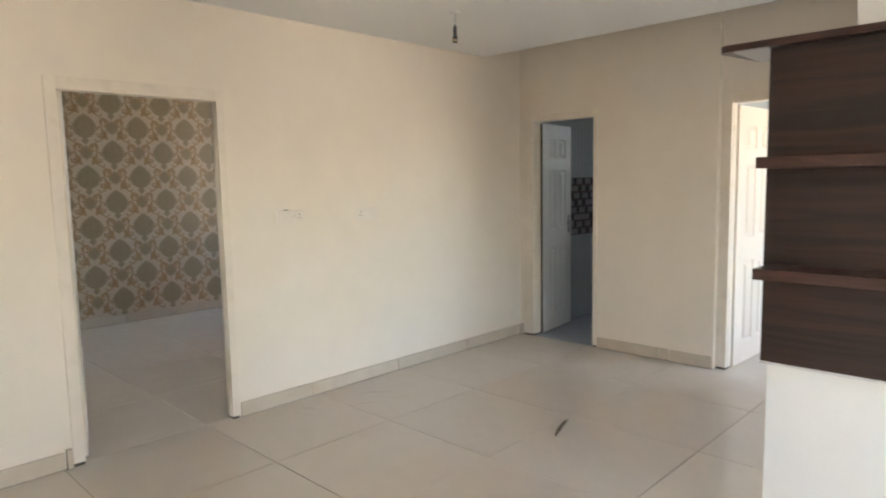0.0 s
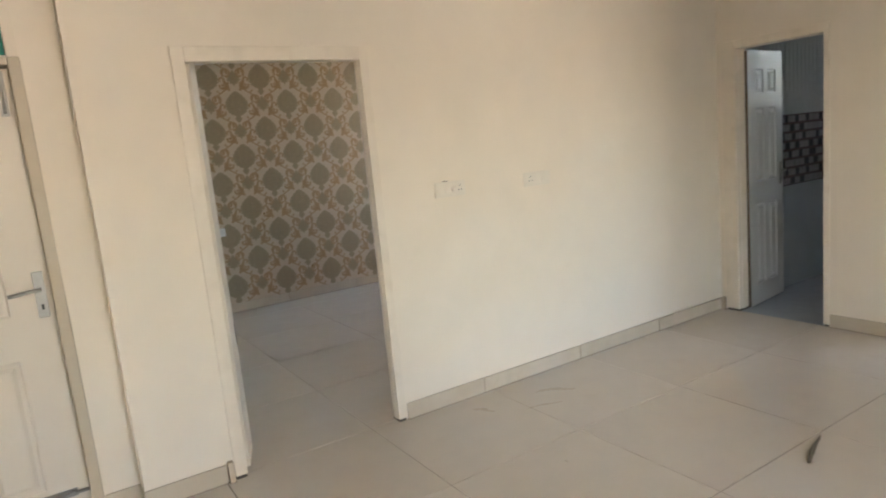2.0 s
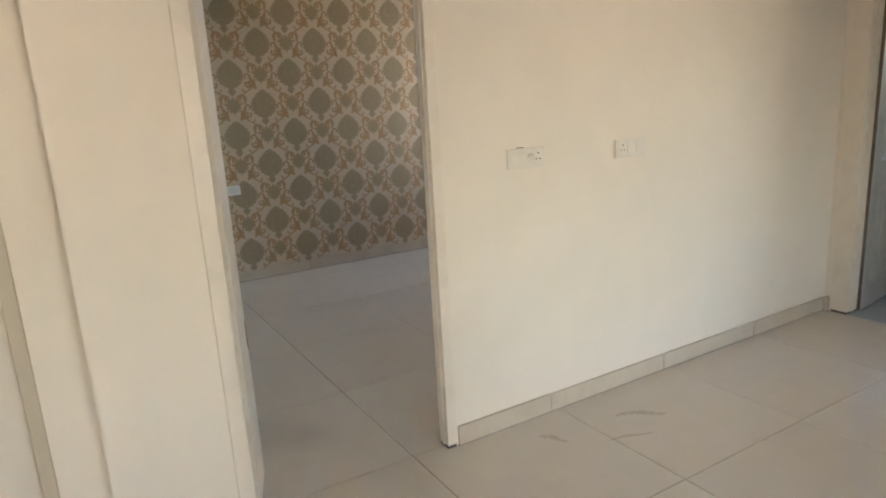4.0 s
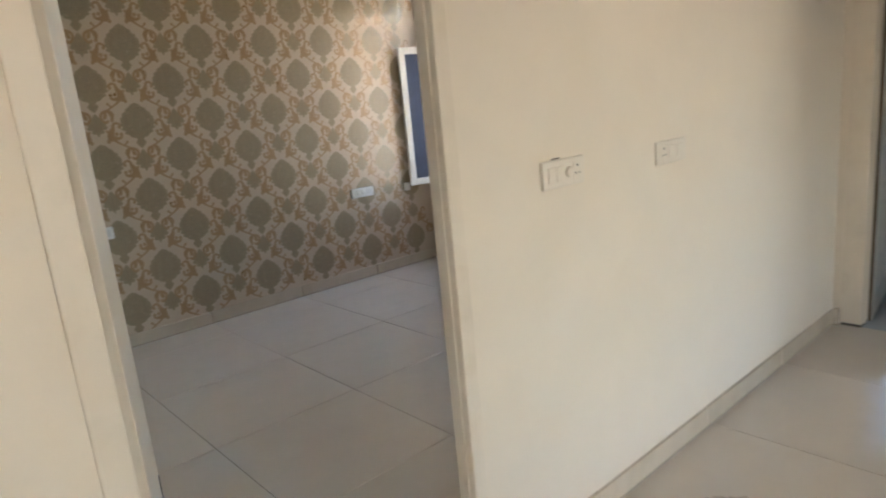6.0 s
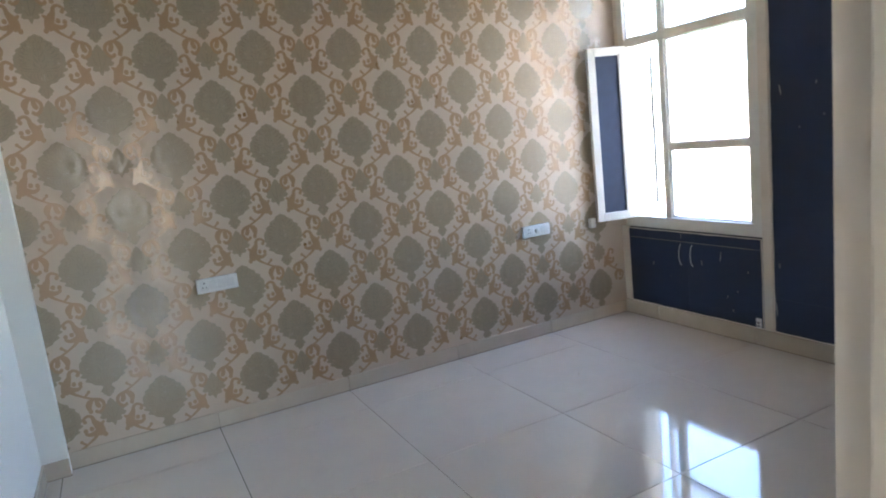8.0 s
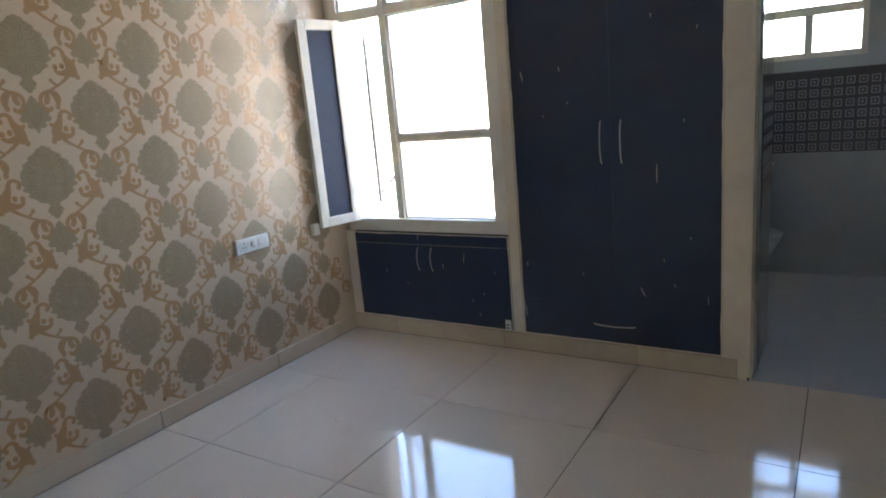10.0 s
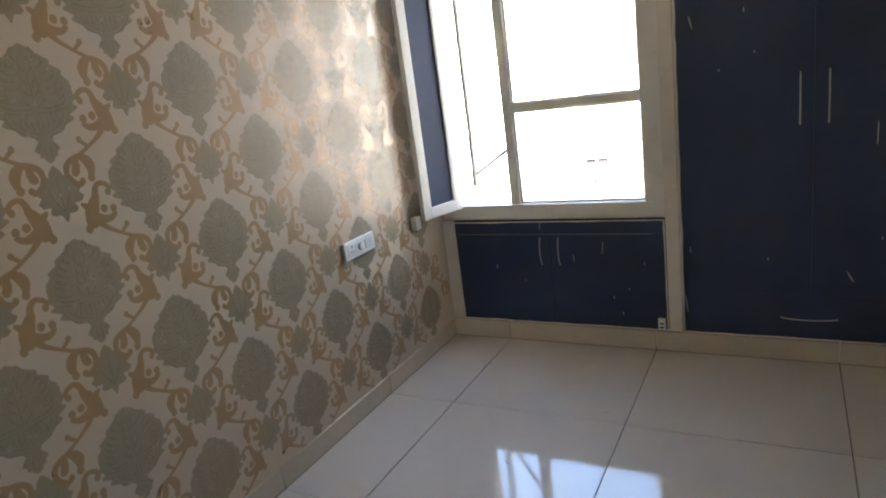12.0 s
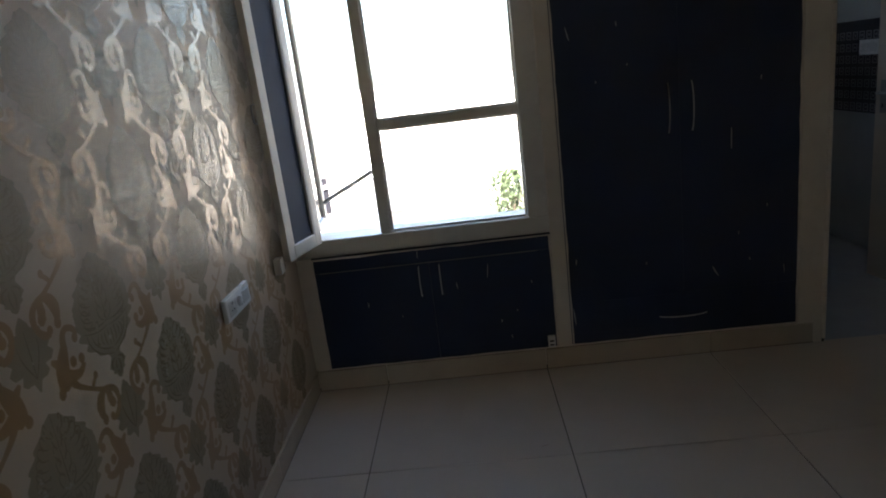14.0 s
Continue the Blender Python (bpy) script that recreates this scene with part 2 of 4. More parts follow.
# ---- walls ----
T = 0.12
CEIL_H, CEIL_B = 2.535, 2.80
structure("wall_west", boxes(
    (-4.0 - T, -4.0, 0.945, 1.343, 0, 2.9), (-4.0 - T, -4.0, 1.343, 2.304, 2.043, 2.9), (-4.0 - T, -4.0, 2.304, 5.365, 0, 2.9)),
    CREAM, "cream painted hall wall with a doorway to the papered bedroom")
structure("wall_entry", boxes(
    (-4.22, -4.10, -3.0, -0.105, 0, 2.9), (-4.22, -4.10, -0.105, 0.785, 2.45, 2.9), (-4.22, -4.10, 0.785, 1.10, 0, 2.9)),
    CREAM, "cream painted wall set back around a closed white door")
structure("wall_north", boxes(
    (-4.0, -3.955, 5.245, 5.365, 0, 2.9), (-3.955, -3.177, 5.245, 5.365, 2.055, 2.9), (-3.177, -2.165, 5.245, 5.365, 0, 2.9),
    (-2.50, -2.165, 5.239, 5.247, 0, 2.9), (-2.165, -1.19, 5.285, 5.365, 2.065, 2.9), (-1.19, 2.6, 5.245, 5.365, 0, 2.9)),
    CREAM, "cream painted hall wall with two doorways")
# Unseen wall; its opening is added and sized to light the hall.
structure("wall_south", boxes(
    (-4.22, 0.5, -3.12, -3.0, 0, 2.9), (0.5, 1.3, -3.12, -3.0, 2.1, 2.9), (1.3, 2.72, -3.12, -3.0, 0, 2.9)),
    CREAM, "unseen cream painted wall with an opening added to light the hall")
# Unseen wall; both openings are added to send light to the west wall.
structure("wall_east", boxes(
    (2.6, 2.72, -3.0, 1.2, 0, 2.9), (2.6, 2.72, 1.2, 2.7, 2.05, 2.9), (2.6, 2.72, 1.2, 2.7, 0, 0.9), (2.6, 2.72, 2.7, 3.6, 0, 2.9),
    (2.6, 2.72, 3.6, 4.6, 2.1, 2.9), (2.6, 2.72, 3.6, 4.6, 0, 0.75), (2.6, 2.72, 4.6, 5.365, 0, 2.9)),
    CREAM, "unseen cream painted wall with two openings added to light the hall")
# Unseen box added to stop sky light leaking round the closed door.
structure("wall_light_stop", boxes((-5.7, -5.58, -3.12, 1.10, 0, 2.9), (-5.58, -4.22, -3.12, -3.0, 0, 2.9), (-5.58, -4.22, 0.98, 1.10, 0, 2.9), (-5.7, -4.22, -3.12, 1.10, 2.9, 3.0), (-5.7, -4.22, -3.12, 1.10, -0.15, 0)), PALE, "unseen pale box added behind the white door to block sky light")
structure("ceiling_hall", boxes((-4.0, 2.72, -3.12, 4.75, CEIL_H, CEIL_H + 0.12), (-4.22, 2.72, -3.12, 5.365, 2.9, 3.0), (-4.10, -4.0, -3.0, 0.945, CEIL_H, 2.9)), WHITE, "flat white hall false ceiling", "ceiling")
structure("wall_paper", boxes((-7.72, -7.6, 1.10, 5.30, 0, 2.9)), PAPER, "bedroom wall with beige satin damask wallpaper")
structure("wall_bedroom_south", boxes((-7.6, -4.12, 1.10, 1.22, 0, 2.9), (-7.6, -7.53, 1.22, 1.34, 0, 2.9)), PALE, "pale painted bedroom wall with a narrow pier")
structure("wall_window", boxes(
    (-7.72, -7.55, 5.30, 5.50, 0, 2.9), (-7.55, -6.36, 5.30, 5.50, 2.52, 2.9), (-7.55, -6.36, 5.34, 5.50, -0.15, 0.70), (-6.36, -5.22, 5.275, 5.85, -0.15, 0.1065),
    (-6.36, -6.305, 5.262, 5.50, 0, 2.9), (-6.305, -5.22, 5.262, 5.50, 2.50, 2.9),
    (-5.22, -5.09, 5.245, 5.85, 0, 2.9), (-6.42, -5.22, 5.85, 5.97, 0, 2.9), (-6.42, -6.305, 5.50, 5.85, 0, 2.9),
    (-5.09, -4.20, 5.245, 5.36, 2.06, 2.9), (-4.20, -4.12, 5.245, 5.36, 0, 2.9)),
    FRAME, "cream painted wall around the window and wardrobe")
structure("ceiling_bedroom", boxes((-7.6, -4.12, 1.22, 5.30, CEIL_B, CEIL_B + 0.12), (-7.6, -4.12, 1.22, 2.36, 2.49, CEIL_B), (-7.6, -4.12, 4.15, 4.55, 2.56, CEIL_B)),
          WHITE, "white bedroom ceiling with dropped bands", "ceiling")

# ---- bathrooms ----
structure("wall_bath_far", boxes(
    (-6.0, -5.34, 7.30, 7.42, 0, 2.6), (-5.34, -4.64, 7.30, 7.42, 0, 1.55), (-5.34, -4.64, 7.30, 7.42, 2.3, 2.6), (-4.64, -4.12, 7.30, 7.42, 0, 2.6),
    (-4.12, -3.93, 8.40, 8.52, 0, 2.62), (-3.93, -3.46, 8.40, 8.52, 0, 1.60), (-3.93, -3.46, 8.40, 8.52, 2.50, 2.62), (-3.46, -2.3, 8.40, 8.52, 0, 2.62)), BATH_TILE, "glossy pale grey tiled bathroom wall")
structure("wall_bath_middle", boxes((-4.12, -3.99, 5.36, 8.40, 0, 2.62)), BATH_TILE, "glossy pale grey tiled wall between bathrooms")
structure("wall_bath_side", boxes((-2.42, -2.3, 5.35, 8.40, 0, 2.62), (-5.82, -5.70, 5.97, 7.42, 0, 2.6), (-5.09, -5.075, 5.36, 5.86, 0, 2.6)), BATH_TILE, "glossy pale tiled bathroom side walls")
structure("ceiling_bath", boxes((-6.0, -4.12, 5.36, 7.42, 2.42, 2.5), (-4.12, -2.3, 5.36, 8.52, 2.62, 2.7)), WHITE, "white bathroom ceiling", "ceiling")


# ---- skirting ----
def skirting(name, along, line, face, cuts, height=0.095, thick=0.012, label="cream skirting tiles with dark joints"):
    """A run of skirting tiles. along: 'x' or 'y'; line: the wall's face; face: +1 or -1, the side of the room; cuts: the joints."""
    base = tagged(new(name), label, "skirting", kind="structure")
    for a, b in zip(cuts, cuts[1:]):
        p, q = sorted((line, line + face * thick * random.uniform(0.9, 1.25)))
        a, b = a + 0.0028, b - 0.0028
        rows = (p, q, a, b) if along == "y" else (a, b, p, q)
        part("skirting_tile", boxes((*rows, 0.005, height + random.uniform(-0.002, 0.002)), bevel=0.0015), SKIRT, base)
    p, q = sorted((line, line + face * thick * 0.95))
    rows = (p, q, cuts[0], cuts[-1]) if along == "y" else (cuts[0], cuts[-1], p, q)
    part("floor_joint", boxes((*rows, 0.0004, 0.005)), JOINT, base, "dark dirty joint along the floor")
    return base


skirting("baseboard_west", "y", -4.0, 1, (2.309, 2.849, 3.653, 4.460, 5.232))
skirting("baseboard_west_pier", "y", -4.0, 1, (0.94, 1.306))
skirting("baseboard_west_return", "y", -4.0, 1, (1.308, 1.340), height=0.108, thick=0.026)
skirting("baseboard_entry", "y", -4.10, 1, (0.79, 0.944))
skirting("baseboard_entry_far", "y", -4.10, 1, (-3.0, -2.3, -1.5, -0.7, -0.11))
skirting("baseboard_north", "x", 5.245, -1, (-3.988, -3.958), height=0.100, thick=0.030)
skirting("baseboard_north_mid", "x", 5.245, -1, (-3.172, -2.60, -2.512))
skirting("baseboard_north_pier", "x", 5.239, -1, (-2.505, -2.168))
skirting("baseboard_north_far", "x", 5.245, -1, (-1.19, -0.5, 0.3, 1.1, 1.9, 2.6))
skirting("baseboard_paper", "y", -7.6, 1, (1.342, 2.10, 2.90, 3.70, 4.50, 5.24))
skirting("baseboard_pier", "y", -7.53, 1, (1.215, 1.345))
skirting("baseboard_bedroom_south", "x", 1.22, 1, (-7.53, -7.24, -6.44, -5.64, -4.84, -4.15))
skirting("baseboard_window", "x", 5.255, -1, (-7.588, -7.24, -6.44, -5.64, -5.148), height=0.106, thick=0.014)
skirting("baseboard_bedroom_west", "y", -4.12, -1, (2.315, 2.9, 3.7, 4.5, 5.24))


# ---- doors ----
def door_frame(name, place, width, height, depth, left, right, head, label, mat=FRAME):
    """A timber frame round an opening: x across from 0 to width, y into the wall."""
    root = tagged(new(name), label, "door frame", kind="structure")
    root.matrix_basis = place
    bm = boxes((-left, 0, -0.008, depth + 0.004, 0.016, height + head), bevel=0.004, segments=2)
    box(bm, -0.001, 0.004, depth * 0.30, depth * 0.62, 0.016, height)
    part("jamb", bm, mat, root)
    bm = boxes((width, width + right, -0.008, depth + 0.004, 0.016, height + head), bevel=0.004, segments=2)
    box(bm, width - 0.004, width + 0.001, depth * 0.30, depth * 0.62, 0.016, height)
    part("jamb", bm, mat, root)
    part("head", boxes((0, width, -0.007, depth + 0.003, height, height + head), bevel=0.003), mat, root)
    part("foot", boxes((-left + 0.004, -0.004, -0.004, depth, 0, 0.018), (width + 0.004, width + right - 0.004, -0.004, depth, 0, 0.018)), GROUT_AND_SHADE, root, "dark foot of the frame")
    return root


def raised_panel(bm, x0, x1, z0, z1, y, out):
    """A moulded panel: a groove round a raised field. out: +1 or -1 along y."""
    rings = []
    for inset, rise in ((0.0, 0.0), (0.009, -0.009), (0.022, -0.009), (0.040, 0.003)):
        rings.append([bm.verts.new((x, y + out * rise, z)) for x, z in ((x0 + inset, z0 + inset), (x1 - inset, z0 + inset), (x1 - inset, z1 - inset), (x0 + inset, z1 - inset))])
    for a, b in zip(rings, rings[1:]):
        for k in range(4):
            bm.faces.new((a[k], a[(k + 1) % 4], b[(k + 1) % 4], b[k]))
    bm.faces.new(rings[-1])


def lever_handle(parent, x, z, side, reach, plate=0.18):
    """A lever on a rose plate with a keyhole, on the face y = side."""
    out = 1 if side > 0.0 else -1
    bm = boxes((x - 0.021, x + 0.021, *sorted((side, side + out * 0.008)), z - plate * 0.62, z + plate * 0.38), bevel=0.003, segments=2)
    plate_ob = part("handle_plate", bm, HANDLE, parent, "dull steel handle plate")
    bm = bmesh.new()
    tube(bm, [(x, side, z), (x, side + out * 0.045, z), (x + reach * 0.2, side + out * 0.052, z + 0.002), (x + reach * 0.6, side + out * 0.050, z - 0.003), (x + reach, side + out * 0.046, z - 0.008)], 0.0085, 10)
    part("lever", bm, HANDLE, plate_ob, smooth=True)
    bm = boxes((x - 0.005, x + 0.005, *sorted((side + out * 0.0075, side + out * 0.0092)), z - plate * 0.45, z - plate * 0.33))
    part("keyhole", bm, BLACK, plate_ob)


def panel_door(name, label, place, width, height, thick=0.035, handle_x=None, handle_z=1.08, plate=0.18, rows=((0.17, 0.80), (0.975, 1.535), (1.645, 1.825)), mat=DOOR):
    """A moulded six-panel door: x from the hinge to the free edge, y its thickness, z up."""
    root = thing(name, label, "door", place)
    margin = width * 0.20
    cols = ((margin, width / 2 - margin * 0.31), (width / 2 + margin * 0.31, width - margin))
    bm = bmesh.new()
    xs, zs = [0.0], [0.008]
    for a, b in cols:
        xs += [a, b]
    for a, b in rows:
        zs += [a * height / 1.96, b * height / 1.96]
    xs.append(width)
    zs.append(height)
    for y in (0.0, thick):
        grid = [[bm.verts.new((x, y, z)) for z in zs] for x in xs]
        for i in range(len(xs) - 1):
            for j in range(len(zs) - 1):
                if not (i % 2 == 1 and j % 2 == 1):
                    bm.faces.new((grid[i][j], grid[i + 1][j], grid[i + 1][j + 1], grid[i][j + 1]))
    for x in (0.0, width):
        bm.faces.new([bm.verts.new(c) for c in ((x, 0, zs[0]), (x, thick, zs[0]), (x, thick, height), (x, 0, height))])
    for z in (zs[0], height):
        bm.faces.new([bm.verts.new(c) for c in ((0, 0, z), (width, 0, z), (width, thick, z), (0, thick, z))])
    bmesh.ops.remove_doubles(bm, verts=bm.verts, dist=0.0002)
    leaf = part("leaf", bm, mat, root)
    for a, b in cols:
        for c, d in rows:
            bm = bmesh.new()
            for y, out in ((0.0, -1), (thick, 1)):
                raised_panel(bm, a, b, c * height / 1.96, d * height / 1.96, y, out)
            part("panel", bm, mat, root)
    if handle_x is not None:
        reach = -0.115 if handle_x > width / 2 else 0.115
        lever_handle(root, handle_x, handle_z, thick, reach, plate)
        lever_handle(root, handle_x, handle_z, 0.0, reach, plate)
    for z in (0.22, height * 0.52, height - 0.22):
        bm = bmesh.new()
        tube(bm, [(-0.004, thick + 0.002, z - 0.05), (-0.004, thick + 0.002, z + 0.05)], 0.006, 8)
        part("hinge", bm, STEEL, root)
    return root


# bedroom doorway, with a narrow leaf sized and turned to fit the camera's view
door_frame("door_1_frame", pose(-4.0, 1.402, 0, 0, 0, 90), 0.852, 1.975, 0.060, 0.059, 0.050, 0.068, "cream enamelled timber frame of the bedroom doorway")
leaf = thing("narrow_door_leaf", "narrow flush cream leaf at the doorway, shaped to fit the camera's view", "door", pose(-4.083, 1.405, 0, 0, 0, 161.5))
part("leaf", boxes((0, 0.239, -0.034, 0.0, 0.010, 2.02), bevel=0.003, segments=2), FRAME, leaf)
part("edge_lipping", boxes((0.239, 0.245, -0.033, -0.001, 0.010, 2.02), bevel=0.001), FRAME, leaf)
part("latch_slot", boxes((0.219, 0.223, -0.036, -0.033, 0.60, 0.70), (0.226, 0.230, -0.036, -0.033, 0.58, 0.63)), BLACK, leaf, "dark crack beside the latch")
for z in (0.22, 1.0, 1.75):
    bm = bmesh.new()
    tube(bm, [(-0.004, 0.004, z - 0.05), (-0.004, 0.004, z + 0.05)], 0.006, 8)
    part("hinge", bm, STEEL, leaf)

# hall bathroom doorway
door_frame("door_2_frame", pose(-3.845, 5.245, 0), 0.630, 1.995, T, 0.11, 0.038, 0.060, "cream enamelled timber frame of the bathroom doorway")
panel_door("bathroom_door", "white moulded six-panel door standing open into the bathroom", pose(-3.828, 5.372, 0, 0, 0, 97.5), 0.600, 1.985, handle_x=0.54, handle_z=1.04, mat=DOOR_COOL_LIT)

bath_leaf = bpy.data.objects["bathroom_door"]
# Dark strip paints in the shade of the gap beside the hinges.
part("hinge_gap_shade", boxes((-0.013, -0.0005, 0.002, 0.033, 0.01, 1.98), bevel=0.001), BARK_AND_SHADE, bath_leaf, "dark strip painted in as the shaded hinge gap")

# hall far doorway
door_frame("door_3_frame", pose(-2.085, 5.285, 0), 0.84, 2.0, 0.09, 0.079, 0.055, 0.065, "cream enamelled timber frame beside the shelf unit")
panel_door("room_door", "white moulded six-panel door standing open", pose(-2.068, 5.38, 0, 0, 0, 87.5), 0.78, 1.99, handle_x=0.73)

# attached bathroom doorway
door_frame("door_4_frame", pose(-5.09, 5.245, 0), 0.845, 2.0, 0.11, 0.02, 0.045, 0.06, "cream painted frame of the attached bathroom")
panel_door("attached_bathroom_door", "pale six-panel door standing open into the attached bathroom", pose(-4.265, 5.36, 0, 0, 0, 98), 0.72, 1.99, handle_x=0.66)

# closed door with a green fanlight
frame_c = door_frame("door_5_frame", pose(-4.10, -0.055, 0, 0, 0, 90), 0.80, 1.986, 0.10, 0.045, 0.045, 0.032, "beige timber frame with a green glass fanlight", material("beige_enamel", (0.50, 0.42, 0.31), 0.4, vary=0.06, grain=9))
part("fanlight_post", boxes((-0.045, 0.0, 0, 0.10, 2.018, 2.45), (0.80, 0.845, 0, 0.10, 2.018, 2.45), (0, 0.80, 0, 0.10, 2.41, 2.45), bevel=0.003), FRAME, frame_c)
part("fanlight_glass", boxes((0.0, 0.80, 0.045, 0.051, 2.018, 2.41)), GREEN_GLASS, frame_c, "sea-green tinted glass fanlight")
part("fanlight_bead", boxes((0.0, 0.80, 0.032, 0.045, 2.018, 2.03), (0.0, 0.80, 0.032, 0.045, 2.398, 2.41), bevel=0.002), DOOR, frame_c)
closed = panel_door("entry_door", "closed white moulded six-panel door with steel lever handle and tower bolt", pose(-4.16, -0.05, 0, 0, 0, 90), 0.79, 1.982, handle_x=0.752, handle_z=1.064, plate=0.20, rows=((0.17, 0.762), (0.953, 1.525), (1.634, 1.828)))
bm = boxes((0.740, 0.772, -0.006, 0.0, 1.79, 1.974), bevel=0.002)
bolt = part("tower_bolt", bm, HANDLE, closed, "steel tower bolt")
bm = bmesh.new()
tube(bm, [(0.756, -0.012, 1.80), (0.756, -0.012, 1.985)], 0.006, 8)
tube(bm, [(0.756, -0.012, 1.81), (0.756, -0.034, 1.81)], 0.006, 8)
part("bolt_bar", bm, HANDLE, bolt, smooth=True)
bm = boxes((0.575, 0.745, -0.005, 0.0, 0.112, 0.148), (0.585, 0.600, -0.020, -0.005, 0.118, 0.142), (0.640, 0.655, -0.020, -0.005, 0.118, 0.142), (0.720, 0.735, -0.020, -0.005, 0.118, 0.142), bevel=0.002)
low_bolt = part("foot_bolt", bm, IRON, closed, "dull steel sliding bolt near the floor")
bm = bmesh.new()
tube(bm, [(0.565, -0.013, 0.130), (0.790, -0.013, 0.130)], 0.008, 8)
tube(bm, [(0.690, -0.013, 0.130), (0.690, -0.040, 0.122)], 0.006, 8)
part("bolt_bar", bm, IRON, low_bolt, smooth=True)


# ---- switch boards ----
def switch_board(label, place, length, height, modules, deep=0.014, mat=PLASTIC, key=PLASTIC_GREY):
    """A modular plate: x along the wall, y out of it. modules: 's' rocker, 'k' socket, 'f' regulator."""
    root = thing("switch_board", label, "switch", place, group="switch boards")
    part("plate", boxes((0, length, 0, deep, 0, height), bevel=0.004, segments=2), mat, root)
    n = len(modules)
    w = (length - 0.036) / n
    for i, kind in enumerate(modules):
        a = 0.018 + w * i
        if kind == "s":
            part("rocker", boxes((a + 0.003, a + w - 0.003, deep - 0.001, deep + 0.004, height * 0.22, height * 0.78), bevel=0.0015), key, root)
        elif kind == "f":
            bm = lathe(bmesh.new(), ((0.017, 0), (0.017, 0.008), (0.013, 0.011)), 20, pose(a + w / 2, deep, height / 2, -90))
            part("regulator_knob", bm, key, root, smooth=True)
        else:
            sock = part("socket", boxes((a + 0.002, a + w - 0.002, deep - 0.001, deep + 0.002, height * 0.16, height * 0.84), bevel=0.001), key, root)
            bm = bmesh.new()
            for dx, dz, r in ((0, 0.016, 0.0042), (-0.010, -0.008, 0.0034), (0.010, -0.008, 0.0034)):
                lathe(bm, ((r, 0), (r, 0.0012)), 10, pose(a + w / 2 + dx, deep + 0.0015, height / 2 + dz, -90))
            part("socket_hole", bm, BLACK, sock)
    return root


switch_board("off-white modular switch board on the cream hall wall", pose(-4.0, 2.835, 1.213, 0, 0, -90), 0.204, 0.086, "kfss", 0.014, AGED_PLASTIC, AGED_PLASTIC)
switch_board("off-white modular socket board on the cream hall wall", pose(-4.0, 3.488, 1.203, 0, 0, -90), 0.210, 0.086, "ssk", 0.010, AGED_PLASTIC, AGED_PLASTIC)
switch_board("white modular switch board on the damask wallpaper", pose(-7.6, 2.333, 0.80, 0, 0, -90), 0.226, 0.083, "sssk", 0.018)
switch_board("white modular switch board near the window", pose(-7.6, 4.556, 0.745, 0, 0, -90), 0.238, 0.082, "sfk", 0.018)
switch_board("white switch plate on the patterned tile band", pose(-4.12, 6.50, 1.265, 0, 0, 90), 0.20, 0.092, "ss", 0.014)
bm = boxes((0.074, 0.112, 0, 0.004, 0, 0.004), bevel=0.001)
tagged(part("plaster_chip", bm, GROUT_AND_SHADE, at=pose(-4.0, 2.800, 1.300, 0, 0, -90)), "dark chipped plaster above the switch board", "chip")
bm = boxes((-7.598, -7.565, 4.925, 4.975, 0.725, 0.795), bevel=0.003)
tagged(part("window_stop", bm, WINDOW_PAINT), "small cream wooden stop on the wallpaper", "window stop")

# ---- bulb holder on the hall ceiling ----
holder = thing("bulb_holder", "empty black bulb holder hanging by a short flex", "lamp holder", pose(-3.148, 3.459, CEIL_H))
part("ceiling_rose", lathe(bmesh.new(), ((0.030, -0.010), (0.034, -0.004), (0.034, 0.0)), 20), PLASTIC, holder, smooth=True)
bm = bmesh.new()
tube(bm, [(0.004, 0, -0.008), (0.006, 0.002, -0.05), (0.002, 0, -0.09)], 0.004, 6)
tube(bm, [(-0.006, 0.002, -0.008), (-0.004, 0, -0.05), (-0.001, 0, -0.09)], 0.003, 6)
part("flex", bm, PLASTIC_GREY, holder)
part("socket", lathe(bmesh.new(), ((0.016, -0.188), (0.017, -0.184), (0.017, -0.155), (0.012, -0.148), (0.012, -0.10), (0.006, -0.078)), 20), BLACK, holder, smooth=True)
part("bayonet_ring", lathe(bmesh.new(), ((0.0175, -0.184), (0.0185, -0.181), (0.0185, -0.172), (0.0175, -0.169)), 20), BRASS, holder, smooth=True)

# ---- partition with the wooden shelf unit ----
structure("wall_partition", boxes((-1.092, 2.6, 2.992, 3.11, 0, 1.936), (-0.842, 2.6, 2.975, 3.11, 1.965, 2.535)), WHITE, "white half-height partition with a pier above")
unit = thing("shelf_unit", "dark walnut laminate back panel with three open shelves on the partition", "shelf unit")
part("back_panel", boxes((-1.112, 0.9, 2.968, 2.992, 0.761, 1.936), bevel=0.001), WALNUT, unit)
bm = bmesh.new()
outline = [(0.9, 2.93)] + [(-1.290 + 0.045 * (1 - math.sin(a)), 2.93 + 0.045 * (1 - math.cos(a))) for a in [k * math.pi / 12 for k in range(7)]] + [(-1.245, 3.27), (0.9, 3.27)]
lo, hi = ([bm.verts.new((x, y, z)) for x, y in outline] for z in (1.940, 1.965))
bm.faces.new(lo)
bm.faces.new(hi)
for k in range(len(outline)):
    j = (k + 1) % len(outline)
    bm.faces.new((lo[k], lo[j], hi[j], hi[k]))
part("top_board", bm, WALNUT_EDGE, unit)
part("top_lining", boxes((-1.235, -1.114, 2.942, 3.262, 1.9362, 1.9402)), SHELF_UNDER, unit, "grey unfinished underside")
for z in (1.518, 1.121):
    part("shelf", boxes((-1.092, 0.9, 2.79, 2.968, z - 0.020, z + 0.020), bevel=0.0015), WALNUT_EDGE, unit)
